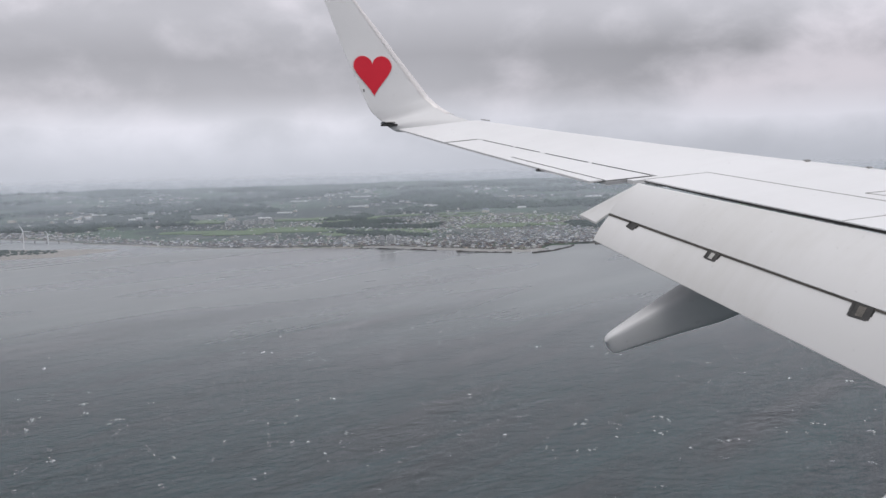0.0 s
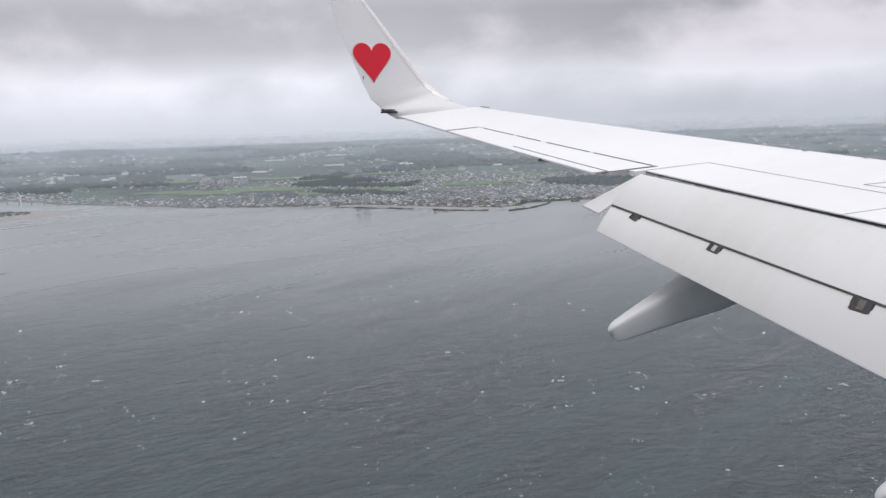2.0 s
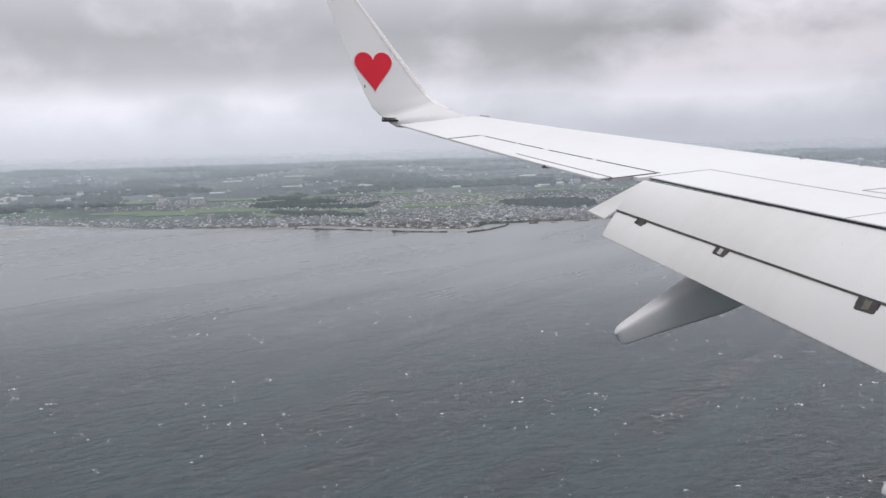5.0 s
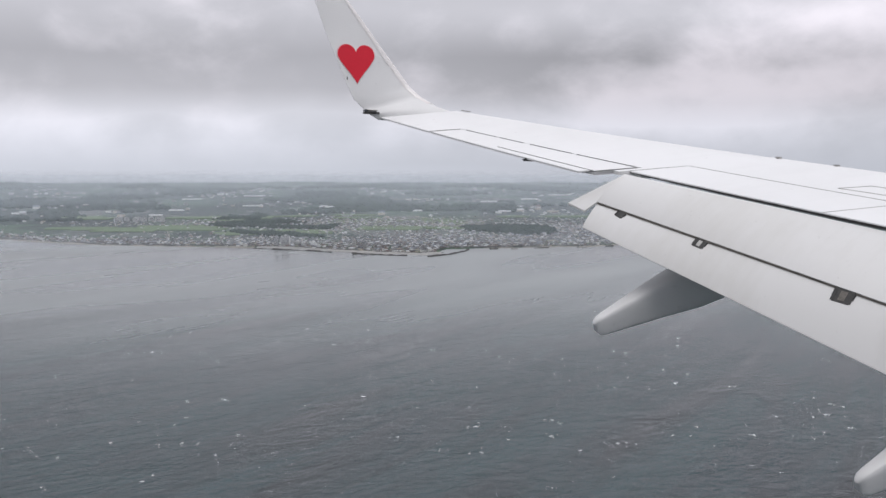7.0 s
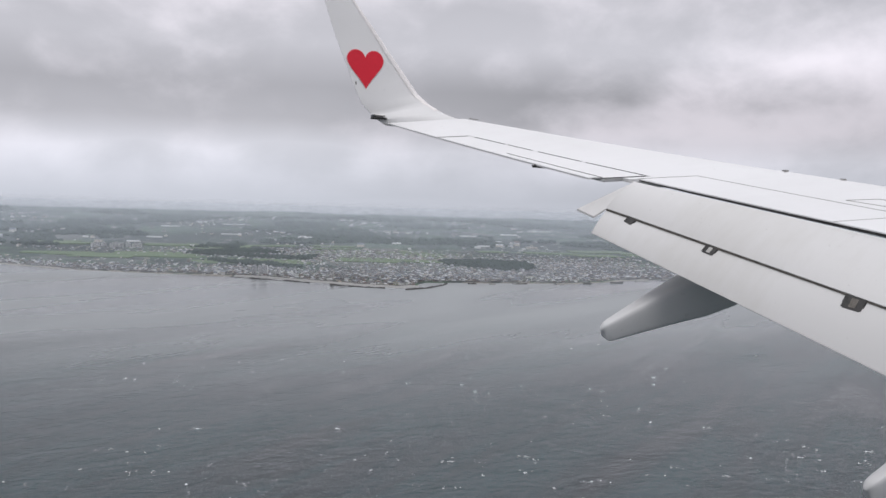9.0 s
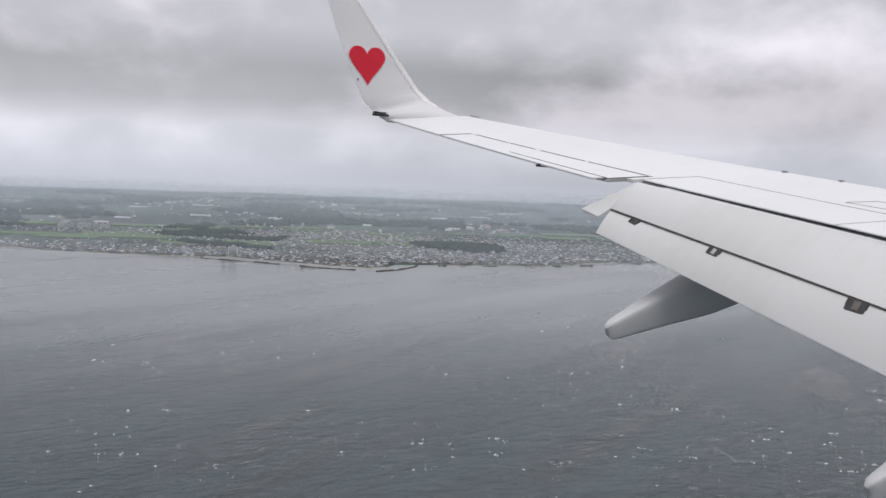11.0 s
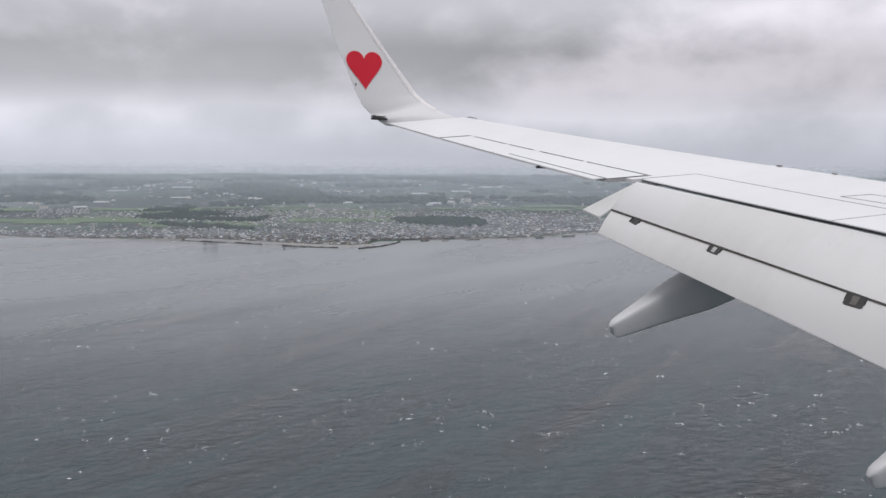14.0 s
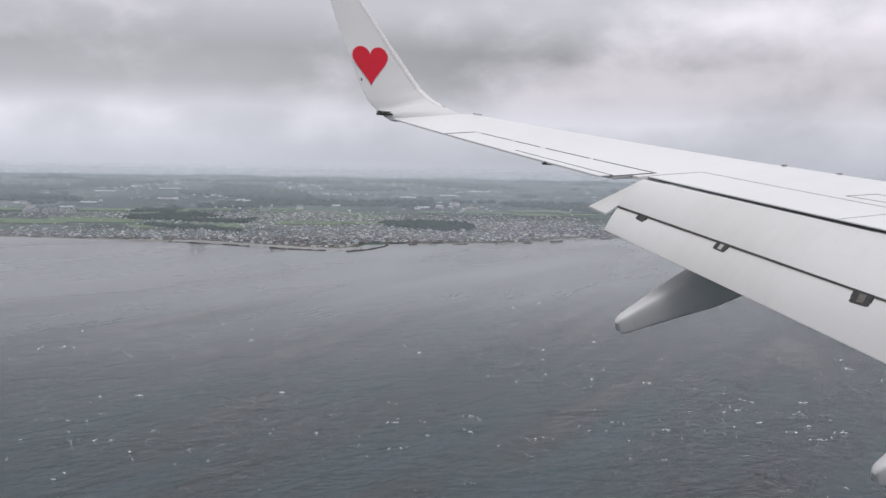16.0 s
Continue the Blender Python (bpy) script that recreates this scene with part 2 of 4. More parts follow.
def build_land():
    cols, rowsn = 420, 64
    verts, faces = [], []
    for i in range(cols + 1):
        az = radians(-48 + 112 * i / cols)
        # find where this bearing meets the shore
        r = 900.0
        while r < REACH and r * math.cos(az) < coast_y(r * math.sin(az)):
            r += 6
        start = min(r - 10, REACH - 40)
        for j in range(rowsn + 1):
            d = start + (REACH - start) * (j / rowsn) ** 1.8 if j else start
            x, y = d * math.sin(az), d * math.cos(az)
            verts.append((x, y, land_z(x, y)))
    for i in range(cols):
        for j in range(rowsn):
            a = i * (rowsn + 1) + j
            faces.append((a, a + 1, a + rowsn + 2, a + rowsn + 1))
    tagged(new("ground", mesh_from("ground", verts, faces, M_LAND, True)), "low coastal plain of fields, woods and towns", "land", kind="structure")


build_sea()
build_land()


# ---- the wing ----
def wing(s, f, drop=0.0):
    """A point of the upper skin: nominally s metres out from the aircraft's middle line, at the fraction f of the chord
    behind the leading edge.
    """
    c = chord(s)
    x = 14.830 - (0.5206 * s + f * c)
    y = s - 1.6
    z = -1.6716 + 0.1092 * s + 0.00179 * s * s - (f - 0.3) * c * 0.10136
    # k slides the point along its sight line to fit the camera's view
    k = 1.02 + 0.02 * (10 - s) - 0.03 * (1 - f)
    return Vector((k * x, k * y, k * z + EYE - drop))


def chord(s):
    return 4.636 - 0.28793 * (s - 5.6)


def upper(f):
    """Fall of the upper skin at the nose, in chords."""
    return 0.025 * max(0.0, 1 - f / 0.07) ** 2


def thick(f):
    """Depth of the section, in chords."""
    return 0.115 * (2.2 * math.sqrt(max(f, 0)) * (1 - f) ** 0.9 * 0.62 + 0.004)


def skin_ring(s, f0, f1, n=14):
    """A closed section between two chord fractions."""
    c = chord(s)
    fs = [f0 + (f1 - f0) * (1 - math.cos(math.pi * i / n / 1)) / 2 for i in range(n + 1)]
    top = [wing(s, f, c * upper(f)) for f in fs]
    low = [wing(s, f, c * (upper(f) + max(thick(f), 0.012)) if f > 0 else c * (upper(0) + 0.006)) for f in fs]
    return top + low[::-1]


def span(s0, s1, n):
    return [s0 + (s1 - s0) * i / n for i in range(n + 1)]


def slab(s0, s1, f0, f1, depth, n=8, lift=0.0, m=3):
    """A thin panel of the upper skin with its own thickness."""
    rings = []
    for s in span(s0, s1, n):
        fs = [lerp(f0, f1, i / m) for i in range(m + 1)]
        rings.append([wing(s, f, -lift) for f in fs] + [wing(s, f, depth - lift) for f in fs[::-1]])
    return loft(rings)


def strip(points, width, mat, name, parent, lift=0.004):
    """A narrow raised joint along points of the skin, given as (s, fraction)."""
    verts, faces = [], []
    pts = [wing(s, f) for s, f in points]
    for i, p in enumerate(pts):
        d = (pts[min(i + 1, len(pts) - 1)] - pts[max(i - 1, 0)]).normalized()
        side = d.cross(Vector((0, 0, 1))).normalized() * width / 2
        for q in (p - side, p + side):
            verts += [q + Vector((0, 0, lift)), q + Vector((0, 0, -0.004))]
    for i in range(len(pts) - 1):
        a, b = 4 * i, 4 * i + 4
        faces += [(a, a + 2, b + 2, b), (a, b, b + 1, a + 1), (a + 2, a + 3, b + 3, b + 2)]
    return part(name, mesh_from(name, verts, faces, mat), parent)


def build_wing():
    root = tagged(new("aircraft_wing"), "white airliner wing with lowered flaps and upturned winglet", "wing")

    def add(name, vf, mat, label="", parent=None):
        return part(name, mesh_from(name, *vf, mat, True), parent or root, label)

    # fixed box ahead of the spoilers, ahead of the aileron, and the full tip
    add("wing_box", loft([skin_ring(s, 0, 0.522) for s in span(3.4, 12.50, 14)]), M_WHITE, "white upper wing skin")
    add("wing_box", loft([skin_ring(s, 0, 0.720) for s in span(12.50, 15.72, 8)]), M_WHITE, "white outer wing skin")
    add("wing_tip", loft([skin_ring(s, 0, 1.0) for s in span(15.72, 17.1, 6)]), M_WHITE, "white wing tip skin")
    # spoilers and the fixed shroud between spoiler and aileron
    edges = [3.4, 5.6, 7.75, 9.98, 12.40]
    for a, b in zip(edges, edges[1:]):
        add("spoiler", slab(a + 0.012, b - 0.006, 0.529, 0.815, 0.012), M_WHITE)
    add("shroud", slab(12.41, 12.50, 0.52, 0.86, 0.04), M_WHITE)
    # a near-black strip stands in for shade in the gap under the spoilers
    gap_strip = []
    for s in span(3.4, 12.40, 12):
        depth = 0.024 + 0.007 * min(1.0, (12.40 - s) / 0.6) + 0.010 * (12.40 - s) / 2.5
        gap_strip.append([wing(s, f, 0.014) for f in (0.70, 0.76, 0.8125)] + [wing(s, f, depth) for f in (0.8125, 0.76, 0.70)])
    add("spoiler_seal", loft(gap_strip), M_DARK, "dark strip for the shaded gap under the spoiler edge")
    # aileron with its tab
    add("aileron", slab(12.56, 15.66, 0.736, 0.935, 0.05), M_WHITE)
    add("aileron_tab", slab(12.60, 14.30, 0.943, 1.0, 0.02), M_WHITE)
    add("aileron", slab(14.30, 15.66, 0.935, 1.0, 0.02), M_WHITE)
    return root


wing_root = build_wing()

# winglet: leading edge x, z, trailing edge x, z, distance outboard, lean of the face, skew
WINGLET = [(5.03, 0.604, 4.04, 0.510, 13.36, 3, 0.23), (4.77, 0.712, 3.945, 0.562, 13.47, 16, 0.13), (4.595, 0.847, 3.868, 0.635, 13.597, 38, 0.06), (4.475, 0.975, 3.734, 0.761, 13.665, 58, 0.02), (4.306, 1.231, 3.629, 0.999, 13.751, 70, 0),
           (4.133, 1.478, 3.528, 1.290, 13.829, 75, 0), (3.894, 1.838, 3.393, 1.656, 13.941, 75, 0), (3.690, 2.139, 3.252, 2.118, 14.044, 75, 0), (3.45, 2.50, 3.09, 2.52, 14.15, 75, 0), (3.30, 2.68, 3.01, 2.72, 14.20, 75, 0)]


def winglet(u, v, depth=0.0):
    """A point of the winglet: u up its sections, v from its leading to its trailing edge, depth metres under the inner face."""
    i = min(int(u), len(WINGLET) - 2)
    a = [lerp(p, q, u - i) for p, q in zip(WINGLET[i], WINGLET[i + 1])]
    lean = radians(a[5])
    p = Vector((lerp(a[0], a[2], v), a[4] + a[6] * (2 * v - 1), lerp(a[1], a[3], v) + EYE))
    return p + Vector((0, math.sin(lean), -math.cos(lean))) * depth


def winglet_at(x, z, depth):
    """The point of the inner face at a given x and height."""
    u, v = 4.0, 0.5
    for _ in range(30):
        p, pu, pv = winglet(u, v), winglet(u + 0.01, v), winglet(u, v + 0.01)
        a, b = (pu.x - p.x) / 0.01, (pv.x - p.x) / 0.01
        c, d = (pu.z - p.z) / 0.01, (pv.z - p.z) / 0.01
        ex, ez = x - p.x, z + EYE - p.z
        det = a * d - b * c
        u = min(max(u + (ex * d - b * ez) / det, 0), len(WINGLET) - 1.02)
        v = v + (a * ez - c * ex) / det
    return winglet(u, v, depth)


def heart_outline(n=18):
    """A card-suit heart within -0.5..0.5 across and -0.5..0.5 up: round lobes over nearly straight flanks."""
    half = []
    for i in range(n + 1):
        a = radians(168 - 168 * i / n)
        half.append((0.248 + 0.252 * math.cos(a), 0.248 + 0.252 * math.sin(a)))
    for i in range(1, n + 1):
        t = i / n
        w = ((1 - t) ** 3, 3 * t * (1 - t) ** 2, 3 * t * t * (1 - t), t ** 3)
        half.append((0.5 * w[0] + 0.5 * w[1] + 0.17 * w[2], 0.248 * w[0] + 0.06 * w[1] - 0.20 * w[2] - 0.5 * w[3]))
    return half + [(-x, y) for x, y in half[-2:0:-1]]


def build_winglet(root):
    rings = []
    for i in range(4 * (len(WINGLET) - 1) + 1):
        u = i / 4
        fs = [0, 0.015, 0.05, 0.12, 0.25, 0.45, 0.7, 0.9, 1.0]
        c = abs(winglet(u, 0).x - winglet(u, 1).x)
        inner = [winglet(u, f, c * 0.03 * max(0, 1 - f / 0.06) ** 2) for f in fs]
        outer = [winglet(u, f, c * (0.03 * max(0, 1 - f / 0.06) ** 2 + thick(f) * 0.8 + 0.006)) for f in fs]
        rings.append(inner + outer[::-1])
    panel = part("winglet", mesh_from("winglet", *loft(rings), M_WHITE, True), root, "white upturned winglet")
    for name, mat, grow, depth, label in (("heart_rim", M_PINK, 1.045, -0.006, "pale rim of the heart"), ("heart", M_RED, 1.0, -0.010, "plain red heart")):
        out = heart_outline()
        ring = [winglet_at(HEART_X + w * 0.488 * grow, HEART_Z + h * 0.52 * grow, depth) for w, h in out]
        back = [winglet_at(HEART_X + w * 0.488 * grow, HEART_Z + h * 0.52 * grow, 0.003) for w, h in out]
        mid = winglet_at(HEART_X, HEART_Z + 0.04, depth)
        n = len(ring)
        verts = ring + back + [mid]
        faces = [(2 * n, (i + 1) % n, i) for i in range(n)] + [(i, (i + 1) % n, n + (i + 1) % n, n + i) for i in range(n)]
        part(name, mesh_from(name, verts, faces, mat), panel, label)
    # bright metal leading edge
    rings = []
    for i in range(5, 4 * (len(WINGLET) - 1) + 1):
        u = i / 4
        c = abs(winglet(u, 0).x - winglet(u, 1).x)
        rings.append([winglet(u, f, c * 0.03 * max(0, 1 - f / 0.06) ** 2 - 0.004) for f in (0.10, 0.06, 0.02, 0.0)] + [winglet(u, -0.018, c * 0.036)] + [winglet(u, f, c * (0.03 * max(0, 1 - f / 0.06) ** 2 + thick(f) * 0.8) + 0.012) for f in (0.0, 0.03)])
    part("leading_edge", mesh_from("leading_edge", *loft(rings, closed=False, caps=False), M_EDGE, True), panel, "bright metal leading edge")


HEART_X, HEART_Z = 3.785, 1.232
build_winglet(wing_root)

# flaps: outboard and inboard ends of the lines along which they lie
FRONT = (Vector((5.915, 10.422, -0.212)), Vector((7.194, 8.075, -0.724)))
GAP = (Vector((5.565, 10.382, -0.521)), Vector((6.770, 7.565, -1.323)))
TRAIL = (Vector((5.358, 10.306, -0.795)), Vector((6.531, 7.272, -1.876)))


def along(line, f, add=(0, 0, 0)):
    return line[0] + (line[1] - line[0]) * f + Vector((0, 0, EYE)) + Vector(add)


def panel_rings(la, lb, t0, t1, n, bulge, depth, over=0.0):
    """Sections of a flap between two lines, convex above."""
    rings = []
    for t in span(t0, t1, n):
        a, b = along(la, t), along(lb, t)
        b = b + (b - a) * over
        up = (b - a).cross(la[1] - la[0]).normalized()
        up = up if up.z > 0 else -up
        fs = [0, 0.08, 0.25, 0.5, 0.75, 0.92, 1]
        top = [a.lerp(b, f) + up * bulge * 4 * f * (1 - f) for f in fs]
        low = [a.lerp(b, f) - up * (depth * (1 - f) ** 0.7 * min(1, 0.3 + 6 * f) + 0.008) for f in fs]
        rings.append(top + low[::-1])
    return rings


def build_flaps(root):
    main = part("main_flap", mesh_from("main_flap", *loft(panel_rings(FRONT, GAP, 0.0, 1.9, 16, 0.03, 0.14)), M_GREY, True), root, "pale grey lowered main flap")
    a, b, c, d = (Vector(v) + Vector((0, 0, EYE)) for v in ((5.915, 10.422, -0.215), (5.342, 10.625, -0.538), (5.430, 10.405, -0.617), (5.560, 10.379, -0.524)))
    low = Vector((0, 0, -0.02))
    part("flap_end", mesh_from("flap_end", [a, b, c, d, a + low, b + low, c + low, d + low], [(0, 1, 2, 3), (7, 6, 5, 4), (0, 4, 5, 1), (1, 5, 6, 2), (2, 6, 7, 3), (3, 7, 4, 0)], M_GREY), main)
    aft = part("aft_flap", mesh_from("aft_flap", *loft(panel_rings((GAP[0] + Vector((0.004, 0, -0.024)), GAP[1] + Vector((0.004, 0, -0.024))), TRAIL, 0.0, 1.9, 16, 0.015, 0.05)), M_GREY, True), root, "pale grey steeper aft flap")
    # a dark strip paints in the shade of the slot
    part("slot_seal", mesh_from("slot_seal", *loft([[along(GAP, t, v) for v in ((0.02, 0, -0.004), (-0.004, 0, -0.012), (-0.006, 0, -0.022), (0.02, 0, -0.026))] for t in span(0.0, 1.9, 8)]), M_BRACKET), main, "dark strip for the shaded slot between the flaps")
    return main, aft


build_flaps(wing_root)


def fairing_rings(base, tip, widths, droop):
    rings = []
    n = 20
    for f, w, h in widths:
        c = base.lerp(tip, f) + Vector((0, 0, droop * math.sin(math.pi * f)))
        lean = radians(14)
        ring = []
        for i in range(n):
            a = 2 * math.pi * i / n
            ca, sa = math.cos(a), math.sin(a)
            py, pz = math.copysign(abs(ca) ** 0.34, ca) * w * (1 - 0.18 * sa), math.copysign(abs(sa) ** 0.36, sa) * h
            ring.append(c + Vector(((0.02 - 0.05 * f) * sa, py * math.cos(lean) - pz * math.sin(lean), py * math.sin(lean) + pz * math.cos(lean))))
        rings.append(ring)
    return rings


FAIRING = [(0.0, 0.02, 0.03), (0.06, 0.09, 0.10), (0.2, 0.17, 0.20), (0.38, 0.20, 0.262), (0.52, 0.195, 0.258), (0.7, 0.152, 0.196), (0.85, 0.113, 0.142), (0.965, 0.080, 0.098), (0.985, 0.070, 0.086), (0.997, 0.050, 0.062), (1.0, 0.030, 0.038)]


def build_fairings(root):
    for tip in (Vector((5.30, 9.85, -1.81 + EYE)), Vector((6.38, 7.22, -2.85 + EYE))):
        base = tip + Vector((2.35, -0.12, 0.90))
        part("flap_fairing", mesh_from("flap_fairing", *loft(fairing_rings(base, tip, FAIRING, 0.06)), M_FAIRING, True), root, "grey canoe-shaped flap track fairing")


build_fairings(wing_root)


# ---- small parts of the wing ----
def box_mesh(name, lo, hi, mat, bevel=0.0):
    bm = bmesh.new()
    bmesh.ops.create_cube(bm, size=1.0)
    for v in bm.verts:
        v.co = Vector([lerp(a, b, c + 0.5) for a, b, c in zip(lo, hi, v.co)])
    if bevel:
        bmesh.ops.bevel(bm, geom=bm.edges[:], offset=bevel, segments=2, affect="EDGES")
    me = bpy.data.meshes.new(name)
    bm.to_mesh(me)
    bm.free()
    me.materials.append(mat)
    return me


def build_brackets(root):
    """Hinge brackets that bridge the slot between main and aft flap; near-black plates stand for their shaded cutouts.
    """
    sink = Vector((0.004, 0, -0.024))
    for t, size, cover in ((0.110, 0.080, None), (0.430, 0.097, M_BRACKET_LIGHT), (0.917, 0.132, M_BRACKET)):
        front, back = along(GAP, t, sink), along(TRAIL, t)
        fore, out = (front - back).normalized(), (GAP[0] - GAP[1]).normalized()
        up = fore.cross(out).normalized()
        # the brackets lie along the airstream
        fore = (fore - 0.42 * up.cross(fore)).normalized()
        out = up.cross(fore)
        origin = front.lerp(back, 0.055) + up * 0.006
        at = Matrix((fore, out, up)).transposed().to_4x4()
        at.translation = origin
        hub = part("hinge_bracket", box_mesh("hinge_bracket", (-0.85 * size, -0.70 * size, -0.03), (0.45 * size, 0.70 * size, 0.006), M_DARK, 0.014), root, "dark plate for a hinge bracket's cutout in the flap")
        hub.matrix_basis = at
        for side in (-1, 1):
            cheek = part("cheek", box_mesh("cheek", (-0.75 * size, -0.17 * size, -0.03), (0.38 * size, 0.17 * size, 0.010), M_DARK, 0.010), hub)
            cheek.matrix_basis = pose(0, side * 0.62 * size, 0)
        if cover:
            part("cover", box_mesh("cover", (-0.62 * size, -0.30 * size, -0.03), (0.22 * size, 0.30 * size, 0.009), cover, 0.008), hub, "worn pale cover")


def build_tip_lamp(root):
    lamp = part("tip_lamp", box_mesh("tip_lamp", (3.845, 13.56, EYE + 0.578), (4.05, 13.66, EYE + 0.603), M_DARK, 0.006), root, "dark position lamp at the wing tip")
    part("lens", box_mesh("lens", (3.845, 13.565, EYE + 0.606), (3.89, 13.655, EYE + 0.632), M_GLASS, 0.006), lamp, "smoked glass lens")
    part("bezel", box_mesh("bezel", (3.875, 13.56, EYE + 0.618), (4.02, 13.66, EYE + 0.630), M_BRACKET_LIGHT, 0.004), lamp)
    p = winglet_at(3.655, 1.04, 0.0)
    part("winglet_fitting", box_mesh("winglet_fitting", p - Vector((0.006, 0.01, 0.02)), p + Vector((0.006, 0.008, 0.02)), M_DARK, 0.004), root, "small dark fitting on the trailing edge")


def build_joints(root):
    strip([(10.80, 0.467), (10.76, 0.345)], 0.012, M_LINE, "panel_joint", root)
    strip([(10.80, 0.467), (10.48, 0.456), (8.0, 0.45), (5.0, 0.44)], 0.013, M_LINE, "panel_joint", root)
    strip([(10.76, 0.345), (9.5, 0.33), (6.0, 0.32)], 0.012, M_LINE, "panel_joint", root)
    strip([(s, 0.5255) for s in span(4.0, 12.40, 8)], 0.010, M_LINE, "spoiler_joint", root, 0.003)
    for a, b in ((12.40, 12.405), (9.975, 9.98), (7.745, 7.75)):
        strip([(a, 0.53), (b, 0.67), (b, 0.81)], 0.009, M_LINE, "spoiler_joint", root, 0.003)
    for a, b, w in ((14.95, 15.58, 0.018), (14.42, 14.90, 0.018), (13.55, 14.32, 0.018), (12.60, 13.50, 0.010)):
        strip([(s, 0.728) for s in span(a, b, 3)], w, M_DARK, "hinge_gap", root, 0.003)
    strip([(s, 0.939) for s in span(12.58, 14.32, 4)], 0.012, M_DARK, "tab_gap", root, 0.003)
    strip([(12.53, 0.74), (12.53, 0.87), (12.53, 1.0)], 0.02, M_DARK, "aileron_end_gap", root, 0.003)
    strip([(15.69, 0.74), (15.69, 0.87), (15.69, 1.0)], 0.008, M_LINE, "aileron_end_gap", root, 0.003)
    for a, b in ((14.90, 14.95), (14.32, 14.42), (13.50, 13.55)):
        part("hinge_cover", mesh_from("hinge_cover", *slab(a, b, 0.713, 0.739, 0.02, 2, lift=0.003), M_WHITE), root)
    for s, f in ((12.42, 0.055), (11.80, 0.048)):
        p = wing(s, f, chord(s) * upper(f))
        part("slat_fitting", box_mesh("slat_fitting", p - Vector((0.03, 0.03, 0.02)), p + Vector((0.03, 0.03, 0.014)), M_LINE, 0.006), root)
    strip([(s, 0.004) for s in span(16.93, 17.09, 3)], 0.014, M_LINE, "slat_end", root, 0.008)
    p = wing(13.62, 1.0)
    part("tab_rod_fairing", box_mesh("tab_rod_fairing", p + Vector((0.0, -0.07, -0.05)), p + Vector((0.2, 0.03, -0.015)), M_DARK, 0.015), root, "dark rod fairing under the aileron")


build_brackets(wing_root)
build_tip_lamp(wing_root)
build_joints(wing_root)


def fit_to_view(root):
    """Shapes the wing to fit the camera's view: points slide along their sight lines, the tip in a little, the flaps
    out, then all of it is turned about the eye.
    """
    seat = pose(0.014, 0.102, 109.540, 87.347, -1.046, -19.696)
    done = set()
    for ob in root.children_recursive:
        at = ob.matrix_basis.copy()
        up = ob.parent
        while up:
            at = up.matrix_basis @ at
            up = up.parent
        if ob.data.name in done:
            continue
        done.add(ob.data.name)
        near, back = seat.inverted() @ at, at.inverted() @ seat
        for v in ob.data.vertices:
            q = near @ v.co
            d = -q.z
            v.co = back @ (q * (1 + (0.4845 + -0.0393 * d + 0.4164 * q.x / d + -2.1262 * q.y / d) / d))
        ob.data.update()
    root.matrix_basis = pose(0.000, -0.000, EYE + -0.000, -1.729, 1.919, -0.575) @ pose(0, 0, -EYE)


fit_to_view(wing_root)


# ---- the coast ----
def crown_nodes(a, b):
    def build(t):
        rnd = t.add("ShaderNodeNewGeometry").outputs["Random Per Island"]
        co = t.add("ShaderNodeTexCoord").outputs["Object"]
        f = t.math("ADD", t.math("MULTIPLY", rnd, 0.6), t.math("MULTIPLY", t.noise(co, 0.35, 3), 0.4))
        return bsdf(t, t.mix(f, (*a, 1), (*b, 1)), 0.95)
    return build


M_TREES = material("dark_woodland", crown_nodes((0.018, 0.032, 0.028), (0.042, 0.064, 0.046)))
M_FIELD = plain("green_paddy_field", (0.095, 0.150, 0.066), (0.13, 0.18, 0.092), 0.03, 0.95)
M_SAND = plain("grey_beach_sand", (0.26, 0.245, 0.225), (0.33, 0.31, 0.285), 0.05, 0.95)
M_CONCRETE = plain("weathered_concrete", (0.26, 0.26, 0.255), (0.36, 0.355, 0.345), 0.3, 0.9)
M_ROCK = plain("dark_wet_rock", (0.05, 0.05, 0.052), (0.11, 0.108, 0.105), 0.4, 0.8)
M_WALLS = [plain("white_render", (0.64, 0.64, 0.64), (0.74, 0.73, 0.72), 0.6, 0.8), plain("cream_render", (0.50, 0.46, 0.40), (0.58, 0.54, 0.48), 0.6, 0.85), plain("grey_render", (0.30, 0.30, 0.31), (0.38, 0.38, 0.385), 0.6, 0.85), plain("brown_cladding", (0.23, 0.20, 0.185), (0.29, 0.25, 0.23), 0.6, 0.85)]
M_ROOFS = [plain("dark_tile_roof", (0.055, 0.057, 0.065), (0.10, 0.10, 0.11), 0.8, 0.7), plain("blue_grey_roof", (0.13, 0.155, 0.185), (0.185, 0.21, 0.24), 0.8, 0.6), plain("red_brown_roof", (0.12, 0.092, 0.085), (0.17, 0.125, 0.112), 0.8, 0.8), plain("pale_metal_roof", (0.44, 0.46, 0.48), (0.56, 0.57, 0.58), 0.8, 0.5)]
M_PANE = plain("dark_window_glass", (0.05, 0.06, 0.075), (0.09, 0.10, 0.12), 0.8, 0.2)
M_ROAD = plain("road_asphalt", (0.10, 0.10, 0.102), (0.15, 0.15, 0.15), 0.1, 0.9)
M_FOAM = plain("white_foam", (0.80, 0.81, 0.82), (0.88, 0.89, 0.90), 0.4, 0.9)
M_PALE_PAINT = plain("white_tower_paint", (0.74, 0.75, 0.76), (0.80, 0.80, 0.81), 0.4, 0.5)
rng = random.Random(7)


